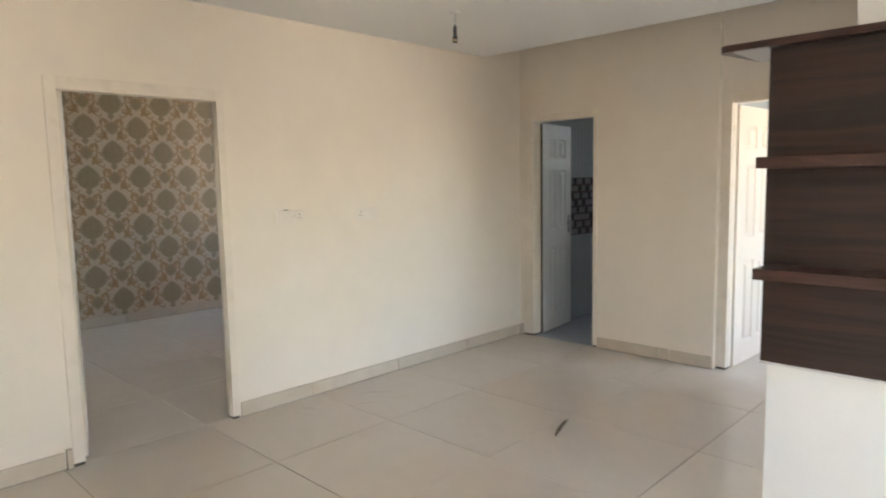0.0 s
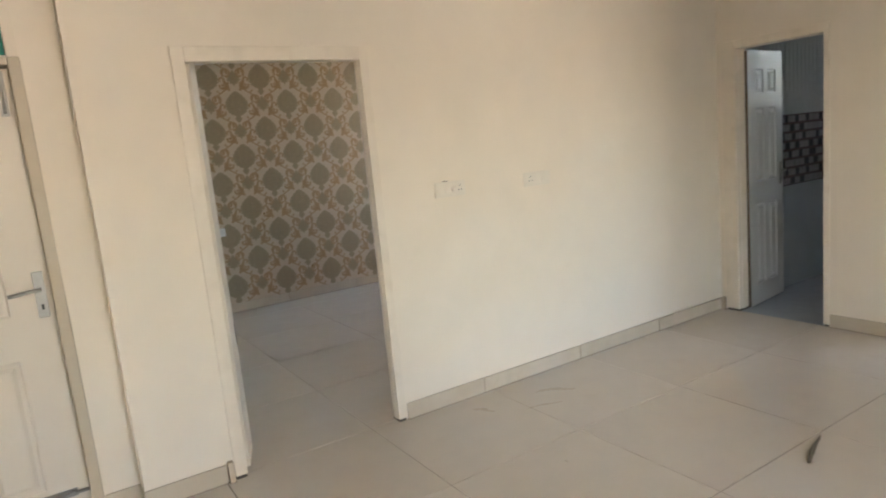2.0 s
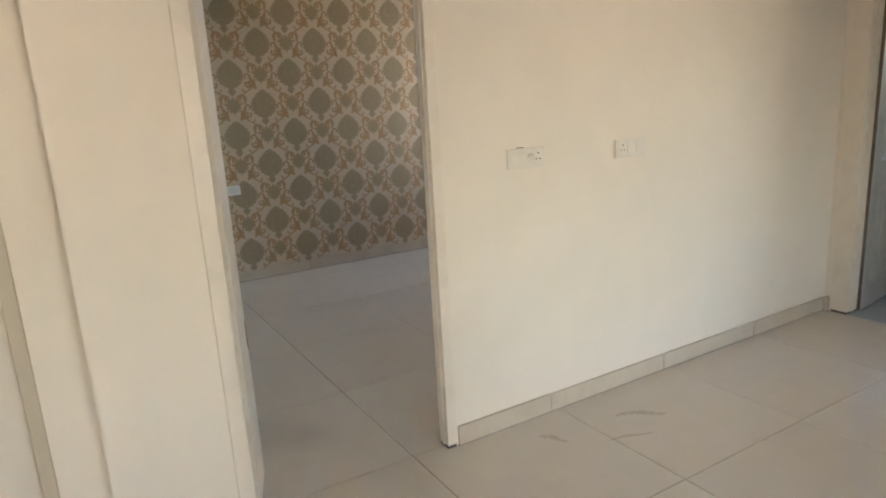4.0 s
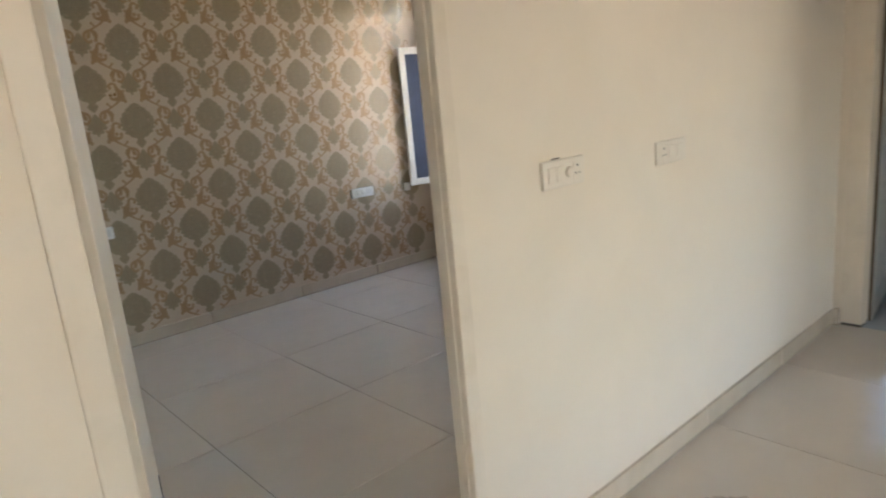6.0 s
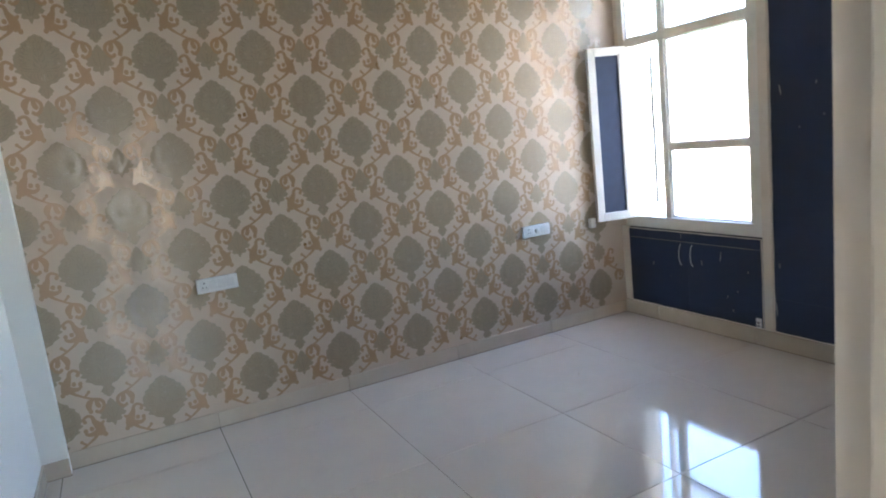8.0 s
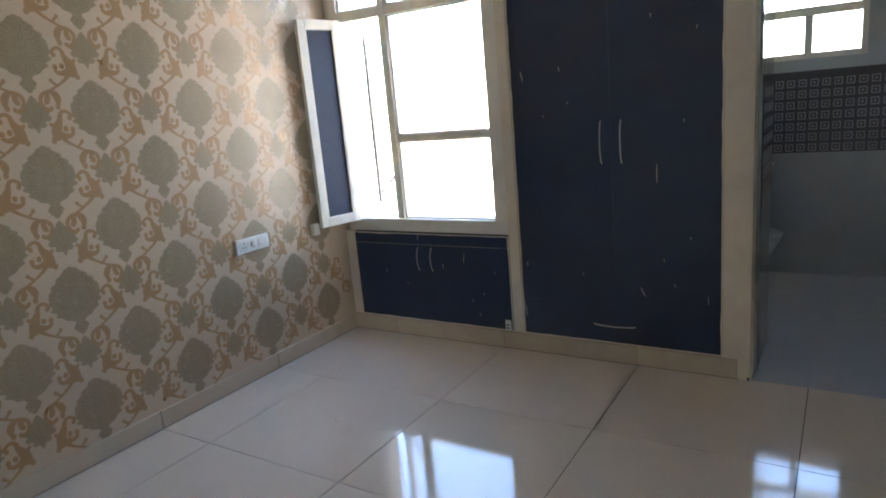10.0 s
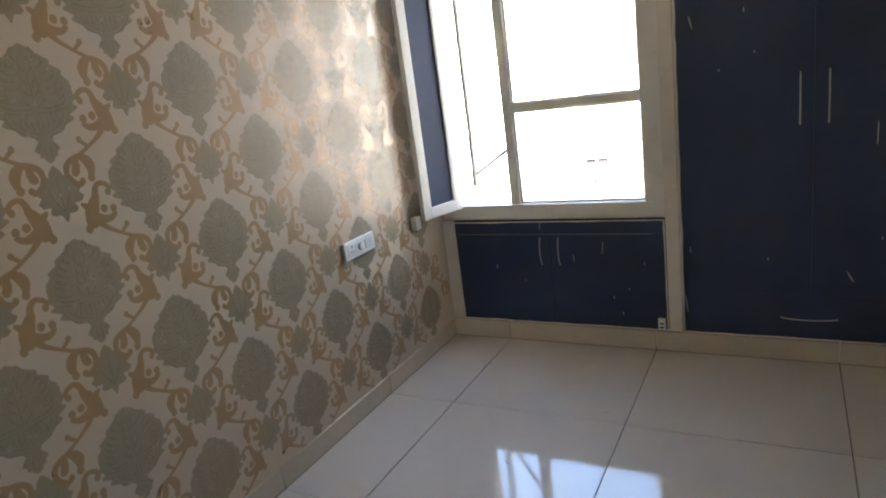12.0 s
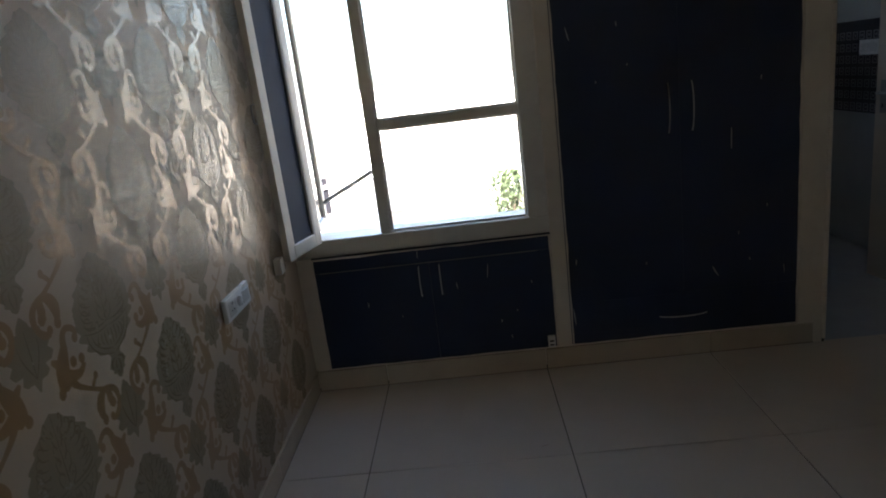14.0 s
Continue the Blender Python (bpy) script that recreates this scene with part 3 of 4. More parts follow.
part("bottom_lip", boxes((-1.115, 0.9, 2.962, 2.992, 0.752, 0.761), bevel=0.001), PLASTIC_GREY, unit, "pale edge strip")


# ---- wallpaper pattern ----
PITCH_Y, PITCH_Z = 0.527, 0.525
paper = bpy.data.objects["wall_paper"]


def leaf_outline(half, low, high, lobes, depth, tail):
    """A lobed teardrop: (half width, height) pairs, round below, pointed above, with a small fan under it."""
    n = 112
    pts = []
    for k in range(n + 1):
        u = k / n
        w = half * (math.sqrt(max(0, 1 - ((0.44 - u) / 0.445) ** 2)) ** 1.1 if u < 0.44 else math.cos(math.pi / 2 * (u - 0.44) / 0.56) ** 0.82)
        w *= 1 + depth * (abs(math.sin(math.pi * lobes * u)) - 0.55) + 0.5 * depth * math.sin(5.3 * lobes * u)
        pts.append((max(w, 0.0012), low + (high - low) * u))
    fan = ((0.003, 1.0), (0.012, 0.90), (0.014, 0.80), (0.026, 0.72), (0.024, 0.60), (0.036, 0.46), (0.030, 0.30), (0.020, 0.12))
    return [(w, low - tail * t) for w, t in fan] + [(0.026, low + 0.004)] + [p for p in pts if p[1] > low + 0.010]


def add_strip(bm, right, cy, cz, x, mirror=True):
    """Fills a shape that is symmetric about its axis with a ladder of faces."""
    rows = [(bm.verts.new((x, cy - w, cz + h)), bm.verts.new((x, cy + w, cz + h))) for w, h in right]
    for (a, b), (c, d) in zip(rows, rows[1:]):
        bm.faces.new((a, b, d, c))


def add_ribbon(bm, pts, widths, x):
    rows = []
    x += random.uniform(0, 0.0003)
    for i, (p, w) in enumerate(zip(pts, widths)):
        a, b = pts[max(i - 1, 0)], pts[min(i + 1, len(pts) - 1)]
        dy, dz = b[0] - a[0], b[1] - a[1]
        s = math.hypot(dy, dz) or 1
        x += 0.00001
        rows.append((bm.verts.new((x, p[0] - dz / s * w, p[1] + dy / s * w)), bm.verts.new((x, p[0] + dz / s * w, p[1] - dy / s * w))))
    for (a, b), (c, d) in zip(rows, rows[1:]):
        bm.faces.new((a, b, d, c))


def stroke(bm, start, ctrl, end, widths, place, x, slim=0.90):
    """A leaf stroke along a bent line, swelling as its widths say."""
    n = 9
    pts, wid = [], []
    for k in range(n + 1):
        u = k / n
        p = [(1 - u) ** 2 * start[i] + 2 * u * (1 - u) * ctrl[i] + u * u * end[i] for i in (0, 1)]
        pts.append((place[0] + place[2] * p[0], place[1] + p[1]))
        f = u * (len(widths) - 1)
        q = min(int(f), len(widths) - 2)
        wid.append(slim * (widths[q] + (widths[q + 1] - widths[q]) * (f - q)))
    add_ribbon(bm, pts, wid, x)


def bud(bm, y, z, r, place, x):
    """A round curled leaf end."""
    r *= 0.96
    x += random.uniform(0.0002, 0.0005)
    ring = [bm.verts.new((x, place[0] + place[2] * (y + r * math.cos(k * math.pi / 4)), place[1] + z + 1.15 * r * math.sin(k * math.pi / 4))) for k in range(8)]
    bm.faces.new(ring)


def scroll_spray(bm, place, x):
    """Two leafy clumps and the stem between them, from one rosette down to the foot of the next large motif."""
    # upper clump: leaning body, outward crook, lobes
    stroke(bm, (0.060, -0.112), (0.070, -0.070), (0.098, -0.024), (0.010, 0.019, 0.025, 0.020, 0.012), place, x)
    stroke(bm, (0.096, -0.032), (0.098, 0.016), (0.128, 0.006), (0.012, 0.010, 0.009, 0.008), place, x)
    stroke(bm, (0.126, 0.006), (0.148, -0.002), (0.142, -0.020), (0.008, 0.008, 0.006), place, x)
    bud(bm, 0.138, -0.021, 0.0105, place, x)
    stroke(bm, (0.048, -0.038), (0.064, -0.050), (0.084, -0.070), (0.005, 0.012, 0.012), place, x)
    bud(bm, 0.054, -0.113, 0.0125, place, x)
    stroke(bm, (0.092, -0.088), (0.128, -0.110), (0.146, -0.082), (0.014, 0.013, 0.010, 0.008), place, x)
    bud(bm, 0.142, -0.071, 0.0115, place, x)
    stroke(bm, (0.084, -0.080), (0.092, -0.110), (0.112, -0.124), (0.017, 0.012, 0.007), place, x)
    bud(bm, 0.074, -0.100, 0.015, place, x)
    bud(bm, 0.113, -0.066, 0.012, place, x)
    # stem with its bud
    stroke(bm, (0.108, -0.122), (0.150, -0.152), (0.192, -0.172), (0.008, 0.006, 0.006, 0.007), place, x)
    stroke(bm, (0.150, -0.148), (0.158, -0.138), (0.170, -0.130), (0.005, 0.007, 0.005), place, x)
    bud(bm, 0.171, -0.126, 0.009, place, x)
    # lower clump: outer arc, hanging leaf, foot
    stroke(bm, (0.184, -0.168), (0.240, -0.180), (0.228, -0.222), (0.007, 0.009, 0.010, 0.008), place, x)
    stroke(bm, (0.228, -0.222), (0.214, -0.252), (0.192, -0.246), (0.008, 0.010, 0.008), place, x)
    bud(bm, 0.191, -0.240, 0.0095, place, x)
    stroke(bm, (0.188, -0.170), (0.150, -0.184), (0.160, -0.226), (0.008, 0.016, 0.017, 0.010), place, x)
    bud(bm, 0.163, -0.234, 0.012, place, x)
    stroke(bm, (0.196, -0.176), (0.204, -0.200), (0.196, -0.218), (0.009, 0.014, 0.005), place, x)
    bud(bm, 0.206, -0.212, 0.012, place, x)


def emboss(bm, cy, cz, x):
    """The raised line drawing inside a large motif: feathered edge, palm, collar and bowl."""
    fine = (0.0008, 0.0021, 0.0024, 0.0020, 0.0008)
    for s in (-1, 1):
        place = (cy, cz, s)
        for k in range(8):
            u = k / 7
            reach, z = 0.094 * math.sin(math.pi * (0.42 + 0.50 * u)) ** 0.8, -0.014 + 0.125 * u
            stroke(bm, (reach * 0.52, z - 0.020), (reach * 0.98, z - 0.016), (reach * 0.92, z + 0.010), fine, place, x)
            stroke(bm, (reach * 0.92, z + 0.010), (reach * 0.72, z + 0.020), (reach * 0.68, z + 0.002), fine, place, x)
        for k in range(4):
            z = -0.012 + 0.030 * k
            stroke(bm, (0.004, z - 0.016), (0.030 - 0.004 * k, z - 0.010), (0.026 - 0.004 * k, z + 0.020), fine, place, x)
            stroke(bm, (0.026 - 0.004 * k, z + 0.020), (0.010, z + 0.030), (0.008, z + 0.008), fine, place, x)
        stroke(bm, (0.0, -0.030), (0.050, -0.040), (0.090, -0.014), fine, place, x)
        stroke(bm, (0.004, -0.042), (0.050, -0.050), (0.094, -0.030), fine, place, x)
        stroke(bm, (0.086, -0.032), (0.088, -0.092), (0.004, -0.112), fine, place, x)
        stroke(bm, (0.070, -0.044), (0.066, -0.084), (0.004, -0.098), fine, place, x)
        for k in range(4):
            stroke(bm, (0.006 + 0.012 * k, -0.050), (0.008 + 0.018 * k, -0.070), (0.004 + 0.013 * k, -0.092 + 0.006 * k), fine, place, x)
        stroke(bm, (0.006, -0.124), (0.034, -0.128), (0.022, -0.150), fine, place, x)
        stroke(bm, (0.004, -0.130), (0.014, -0.146), (0.002, -0.168), fine, place, x)
    for k in range(30):
        y, z, a = random.uniform(-0.075, 0.075), random.uniform(-0.09, 0.085), random.uniform(0, 6.28)
        if math.hypot(y / 0.085, z / 0.105) < 1:
            r = random.uniform(0.006, 0.012)
            stroke(bm, (y, z), (y + r * math.cos(a), z + r * math.sin(a)), (y + r * math.cos(a + 1.3), z + r * math.sin(a + 1.3)), fine, (cy, cz, 1), x)
    stroke(bm, (cy, cz - 0.030), (cy, cz + 0.040), (cy, cz + 0.130), (0.0022, 0.0018, 0.0008), (0, 0, 1), x)


BIG = leaf_outline(0.113, -0.110, 0.136, 9, 0.10, 0.066)
SMALL = ((0.002, -0.078), (0.013, -0.054), (0.030, -0.056), (0.041, -0.047), (0.034, -0.031), (0.055, -0.030), (0.066, -0.016), (0.053, -0.002), (0.066, 0.010), (0.060, 0.020), (0.043, 0.026), (0.047, 0.042), (0.036, 0.050), (0.022, 0.046), (0.016, 0.062), (0.002, 0.078))
big, small, veins, scrolls = bmesh.new(), bmesh.new(), bmesh.new(), bmesh.new()
X0 = -7.6
for i in range(-1, 8):
    for j in range(0, 6):
        for half in (0, 1):
            cy, cz = 2.107 + PITCH_Y * (i - 1 + 0.5 * half), 0.0 + PITCH_Z * (j + 0.5 * half) - 0.005
            if not (1.22 < cy < 5.25):
                continue
            if cz - 0.19 > 0.0 and cz < 2.63:
                add_strip(big, BIG, cy, cz, X0 + 0.0003)
                emboss(veins, cy, cz, X0 + 0.0006)
            sz = cz + PITCH_Z / 2
            if sz - 0.075 > 0.1 and sz < 2.63:
                add_strip(small, SMALL, cy, sz, X0 + 0.0003)
                for s in (-1, 0, 1):
                    pts = [(cy + s * 0.030 * math.sin(math.pi * 0.5 * u), sz - 0.05 + 0.10 * u * (1 - 0.25 * abs(s))) for u in [q / 5 for q in range(6)]]
                    add_ribbon(veins, pts, [0.001, 0.002, 0.0022, 0.0018, 0.0014, 0.0008], X0 + 0.0006)
            # scrolls run down from each small motif, on both sides, to the foot of the next large one
            for s in (-1, 1):
                ty, tz = cy + s * PITCH_Y / 2, sz - PITCH_Z / 2
                if not (0.16 < sz < 2.63 and 1.12 < min(cy, ty) and max(cy, ty) < 5.40 and tz > -0.03):
                    continue
                scroll_spray(scrolls, (cy, sz, s), X0 + 0.0003)
part("damask_motif", big, MOTIF, paper, "olive-grey lobed damask motifs")
part("damask_rosette", small, MOTIF, paper, "olive-grey small rosettes")
part("damask_vein", veins, VEIN, paper, "fine embossed veins")
part("damask_scroll", scrolls, GOLD, paper, "dull gold leaf scrolls")


# ---- window ----
win = tagged(new("window_1"), "cream timber window with an open side casement and clear panes", "window", kind="structure")
YF, YB = 5.283, 5.350
XL, XM0, XM1, XR = -7.490, -7.172, -7.120, -6.466
part("window_frame", boxes((-7.55, XL, YF, YB, 0.70, 2.52), (XR, -6.36, YF - 0.008, YB, 0.70, 2.52), (XL, XR, YF, YB, 2.475, 2.52), bevel=0.004, segments=2), WINDOW_PAINT, win)
part("window_sill", boxes((-7.55, -6.36, YF - 0.012, YB + 0.02, 0.692, 0.775), bevel=0.005, segments=2), WINDOW_PAINT, win)
part("outer_sill", boxes((-7.55, -6.36, YB, 5.60, 0.66, 0.745), bevel=0.006), HOUSE, win, "dusty cement outer sill")
part("mullion", boxes((XM0, XM1, YF + 0.004, YB, 0.775, 2.475), bevel=0.004, segments=2), WINDOW_PAINT, win)
part("transom", boxes((XL, XM0, YF + 0.002, YB, 2.015, 2.075), (XM1, XR, YF + 0.002, YB, 2.015, 2.075), bevel=0.004, segments=2), WINDOW_PAINT, win)
part("glazing_bar", boxes((XM1, XR, YF + 0.010, YB - 0.006, 1.262, 1.302), bevel=0.004, segments=2), WINDOW_PAINT, win)
for a, b, c, d in ((XM1, XR, 0.775, 1.262), (XM1, XR, 1.302, 2.015), (XM1, XR, 2.075, 2.475), (XL, XM0, 2.075, 2.475)):
    bead = part("glazing_bead", boxes((a, a + 0.010, 5.305, 5.317, c, d), (b - 0.010, b, 5.305, 5.317, c, d), (a + 0.01, b - 0.01, 5.305, 5.317, c, c + 0.010), (a + 0.01, b - 0.01, 5.305, 5.317, d - 0.010, d), bevel=0.002), WINDOW_PAINT, win)
    pane = part("pane", boxes((a, b, 5.318, 5.322, c, d)), GLASS, win)
    pane.visible_shadow = False


def casement(label, place, width, low, high, stile, fill, fill_mat, thick=0.032, deep=0.014, bead=WINDOW_PAINT):
    """A hinged leaf: x from the hinge, y its thickness."""
    root = thing("casement", label, "window casement", place)
    part("stile", boxes((0, stile, 0, thick, low, high), bevel=0.003, segments=2), WINDOW_PAINT, root)
    part("stile", boxes((width - stile, width, 0, thick, low, high), bevel=0.003, segments=2), WINDOW_PAINT, root)
    part("rail", boxes((stile, width - stile, 0, thick, low, low + stile * 1.15), bevel=0.003), WINDOW_PAINT, root)
    part("rail", boxes((stile, width - stile, 0, thick, high - stile * 1.15, high), bevel=0.003), WINDOW_PAINT, root)
    ob = part(fill, boxes((stile, width - stile, deep, deep + 0.004, low + stile * 1.15, high - stile * 1.15)), fill_mat, root)
    part("bead", boxes((stile, stile + 0.008, deep + 0.004, thick - 0.002, low + stile * 1.15, high - stile * 1.15), (width - stile - 0.008, width - stile, deep + 0.004, thick - 0.002, low + stile * 1.15, high - stile * 1.15)), bead, root)
    for z in (low + 0.14, high - 0.14):
        bm = bmesh.new()
        tube(bm, [(-0.004, thick * 0.5, z - 0.035), (-0.004, thick * 0.5, z + 0.035)], 0.006, 8)
        part("hinge", bm, STEEL, root)
    return root, ob


swing = math.degrees(math.atan2(4.99 - 5.275, -7.562 + 7.486))
screen_leaf, net = casement("cream casement with a dark fly screen swung in against the wallpaper", pose(-7.486, 5.275, 0, 0, 0, swing), 0.305, 0.765, 2.03, 0.052, "fly_screen", NET)
bm = bmesh.new()
tube(bm, [(0.285, -0.002, 1.36), (0.285, -0.028, 1.37), (0.285, -0.030, 1.44), (0.285, -0.002, 1.45)], 0.004, 8)
part("pull_handle", bm, STEEL, screen_leaf, smooth=True)
# Beads coloured dark to draw in the shadow lines round the outer pane.
out_leaf, pane = casement("cream glazed casement standing open outwards", pose(-7.484, 5.352, 0, 0, 0, 90), 0.24, 0.79, 2.00, 0.040, "pane", GLASS, 0.030, bead=GROUT_AND_SHADE)
pane.visible_shadow = False
bm = bmesh.new()
tube(bm, [(-7.484, 5.56, 0.905), (-7.470, 5.56, 0.915), (-7.185, 5.352, 1.064)], 0.011, 8)
tagged(part("casement_stay", bm, IRON), "thin metal stay holding the casement open", "window stay")


# ---- built-in cupboards ----
def paint_marks(parent, spots, y):
    """Pale splashes and scratches left on dark laminate."""
    for x, z, length, wide, lean in spots:
        length, wide = length * 0.95, wide * 0.62
        bm = bmesh.new()
        n = 5
        pts = [(x + lean * length * k / n + random.uniform(-1, 1) * wide * 0.4, z - length * k / n) for k in range(n + 1)]
        rows = []
        for k, (a, c) in enumerate(pts):
            w = wide * (0.35 + math.sin(math.pi * (k + 0.5) / (n + 1)) * random.uniform(0.5, 0.9))
            rows.append((bm.verts.new((a - w, y, c)), bm.verts.new((a + w, y, c))))
        for (a, b), (c, d) in zip(rows, rows[1:]):
            bm.faces.new((a, b, d, c))
        part("paint_splash", bm, SCRATCH, parent, "pale paint splash")


def bow_handle(parent, x, z0, z1, y, mat=STEEL, across=False):
    """A slim bowed pull between two ends."""
    bm = bmesh.new()
    pts = []
    for k in range(11):
        u = k / 10
        rise = 0.004 + 0.024 * math.sin(math.pi * u) ** 0.6
        pts.append((x + (z1 - z0) * u, y - rise, z0 * 0 + across) if across else (x, y - rise, z0 + (z1 - z0) * u))
    tube(bm, pts, 0.0031, 8)
    return part("handle", bm, mat, parent, "slim bowed steel handle", smooth=True)


YC = 5.252
low = thing("window_cabinet", "low dark navy laminate cabinet built in under the window", "cabinet")
part("body", boxes((-7.525, -6.372, YC + 0.018, 5.335, 0.107, 0.690)), NAVY_EDGE, low)
part("drawer_front", boxes((-7.520, -6.377, YC, YC + 0.018, 0.616, 0.686), bevel=0.002), NAVY, low)
for a, b, hx in ((-7.520, -6.9625, -7.012), (-6.961, -6.377, -6.912)):
    d = part("door", boxes((a, b, YC, YC + 0.018, 0.110, 0.6135), bevel=0.002), NAVY, low)
    bow_handle(d, hx, 0.448, 0.600, YC)
part("edge_strip", boxes((-7.490, -6.440, YC - 0.0012, YC + 0.004, 0.6130, 0.6165), bevel=0.0004), IRON, low, "pale worn edge strip")
paint_marks(low, [(-6.84, 0.50, 0.035, 0.0035, 0.1), (-6.68, 0.575, 0.07, 0.003, -0.12), (-7.28, 0.445, 0.03, 0.003, 0.0), (-6.64, 0.285, 0.016, 0.004, 0), (-6.56, 0.33, 0.012, 0.003, 0), (-6.48, 0.47, 0.015, 0.003, 0.2), (-7.01, 0.685, 0.045, 0.003, 0), (-7.12, 0.36, 0.01, 0.003, 0), (-6.60, 0.20, 0.02, 0.003, 0.3)], YC - 0.0012)
structure("window_wall_trim", boxes((-7.598, -7.525, YC + 0.006, 5.30, 0.107, 0.692), (-6.372, -6.308, YC - 0.004, 5.30, 0.107, 2.52), bevel=0.004, segments=2), FRAME, "cream painted timber around the cabinet", "trim")

ward = thing("wardrobe", "tall dark navy laminate wardrobe built in beside the window", "wardrobe")
part("body", boxes((-6.303, -5.222, YC + 0.018, 5.84, 0.107, 2.498)), NAVY_EDGE, ward)
part("drawer_front", boxes((-6.301, -5.224, YC, YC + 0.018, 0.110, 0.3255), bevel=0.0004), NAVY, ward)
bow_handle(ward, -5.878, 0.0, 0.226, YC, across=0.214)
for a, b, hx in ((-6.301, -5.7575, -5.808), (-5.7568, -5.224, -5.703)):
    d = part("door", boxes((a, b, YC, YC + 0.018, 0.326, 2.085), bevel=0.0004), NAVY, ward)
    bow_handle(d, hx, 1.094, 1.312, YC)
    part("loft_door", boxes((a, b, YC, YC + 0.018, 2.091, 2.492), bevel=0.002), NAVY, ward)
paint_marks(ward, [(-5.53, 1.085, 0.10, 0.0035, 0.0), (-6.24, 1.60, 0.06, 0.004, 0.25), (-6.02, 1.60, 0.022, 0.003, 0.0), (-5.40, 1.30, 0.02, 0.003, 0), (-6.29, 0.30, 0.09, 0.004, 0.1), (-5.55, 1.80, 0.02, 0.003, 0), (-5.93, 0.50, 0.016, 0.003, 0), (-5.62, 0.44, 0.05, 0.005, 0.5), (-5.37, 0.72, 0.014, 0.003, 0), (-5.50, 0.60, 0.015, 0.003, 0), (-5.45, 0.47, 0.018, 0.003, 0.3), (-5.34, 1.72, 0.018, 0.003, -0.2), (-6.12, 1.36, 0.012, 0.003, 0), (-6.26, 0.55, 0.03, 0.003, 0), (-5.29, 0.42, 0.05, 0.002, 0.1), (-5.98, 1.42, 0.012, 0.003, 0)], YC - 0.0012)


def ragged_edge(name, rows, y):
    """Hand-painted cream borders that run unevenly over the dark laminate. rows: (x0, z0, x1, z1, side x, side z)."""
    bm = bmesh.new()
    for x0, z0, x1, z1, sx, sz in rows:
        n = max(6, int(math.hypot(x1 - x0, z1 - z0) / 0.03))
        last = None
        for k in range(n + 1):
            u = k / n
            w = 0.004 + 0.007 * abs(noise.noise(Vector((x0 + x1 + 6 * u * (abs(x1 - x0) + abs(z1 - z0)), 3.1 * sx, 7.7 * sz))))
            x, z = x0 + (x1 - x0) * u, z0 + (z1 - z0) * u
            pair = (bm.verts.new((x - 0.002 * sx, y, z - 0.002 * sz)), bm.verts.new((x + w * sx, y, z + w * sz)))
            if last:
                bm.faces.new((last[0], last[1], pair[1], pair[0]))
            last = pair
    structure(name, bm, FRAME, "uneven hand-painted cream border over the laminate", "paint edge")


ragged_edge("trim_paint_edge", [(-6.301, 0.110, -6.301, 2.49, 1, 0), (-5.224, 0.110, -5.224, 2.49, -1, 0), (-6.301, 0.110, -5.224, 0.110, 0, 1),
                                (-7.520, 0.110, -7.520, 0.686, 1, 0), (-6.377, 0.110, -6.377, 0.686, -1, 0), (-7.52, 0.686, -6.377, 0.686, 0, -1), (-7.52, 0.110, -6.377, 0.110, 0, 1)], YC - 0.0016)
label_tag = thing("socket_outlet", "small white cable outlet at the foot of the trim", "outlet", pose(-6.425, YC - 0.003, 0.115))
part("plate", boxes((0, 0.036, -0.010, 0, 0, 0.062), bevel=0.002), PLASTIC, label_tag)
part("slot", boxes((0.008, 0.028, -0.0115, -0.009, 0.010, 0.018), (0.008, 0.028, -0.0115, -0.009, 0.030, 0.038)), BLACK, label_tag)


# ---- bathrooms ----
def bath_window(name, x0, x1, z0, z1, y, share):
    root = tagged(new(name), "white bathroom window with a tall top light", "window", kind="structure")
    zm, xm = z0 + (z1 - z0) * share, x0 + (x1 - x0) * 0.5
    part("window_frame", boxes((x0, x0 + 0.04, y - 0.01, y + 0.06, z0, z1), (x1 - 0.04, x1, y - 0.01, y + 0.06, z0, z1), (x0 + 0.04, x1 - 0.04, y - 0.01, y + 0.06, z0, z0 + 0.04), (x0 + 0.04, x1 - 0.04, y - 0.01, y + 0.06, z1 - 0.04, z1), bevel=0.003), WINDOW_PAINT, root)
    part("glazing_bar", boxes((x0 + 0.04, x1 - 0.04, y - 0.005, y + 0.055, zm - 0.03, zm + 0.03), (xm - 0.025, xm + 0.025, y - 0.005, y + 0.055, z0 + 0.04, zm - 0.03), bevel=0.003), WINDOW_PAINT, root)
    for p, q, a, b in ((x0 + 0.04, xm - 0.025, z0 + 0.04, zm - 0.03), (xm + 0.025, x1 - 0.04, z0 + 0.04, zm - 0.03), (x0 + 0.04, x1 - 0.04, zm + 0.03, z1 - 0.04)):
        pane = part("pane", boxes((p, q, y + 0.025, y + 0.03, a, b)), GLASS, root)
        pane.visible_shadow = False


bath_window("window_2", -5.34, -4.64, 1.55, 2.30, 7.30, 0.42)
bath_window("window_3", -3.93, -3.46, 1.60, 2.50, 8.40, 0.52)


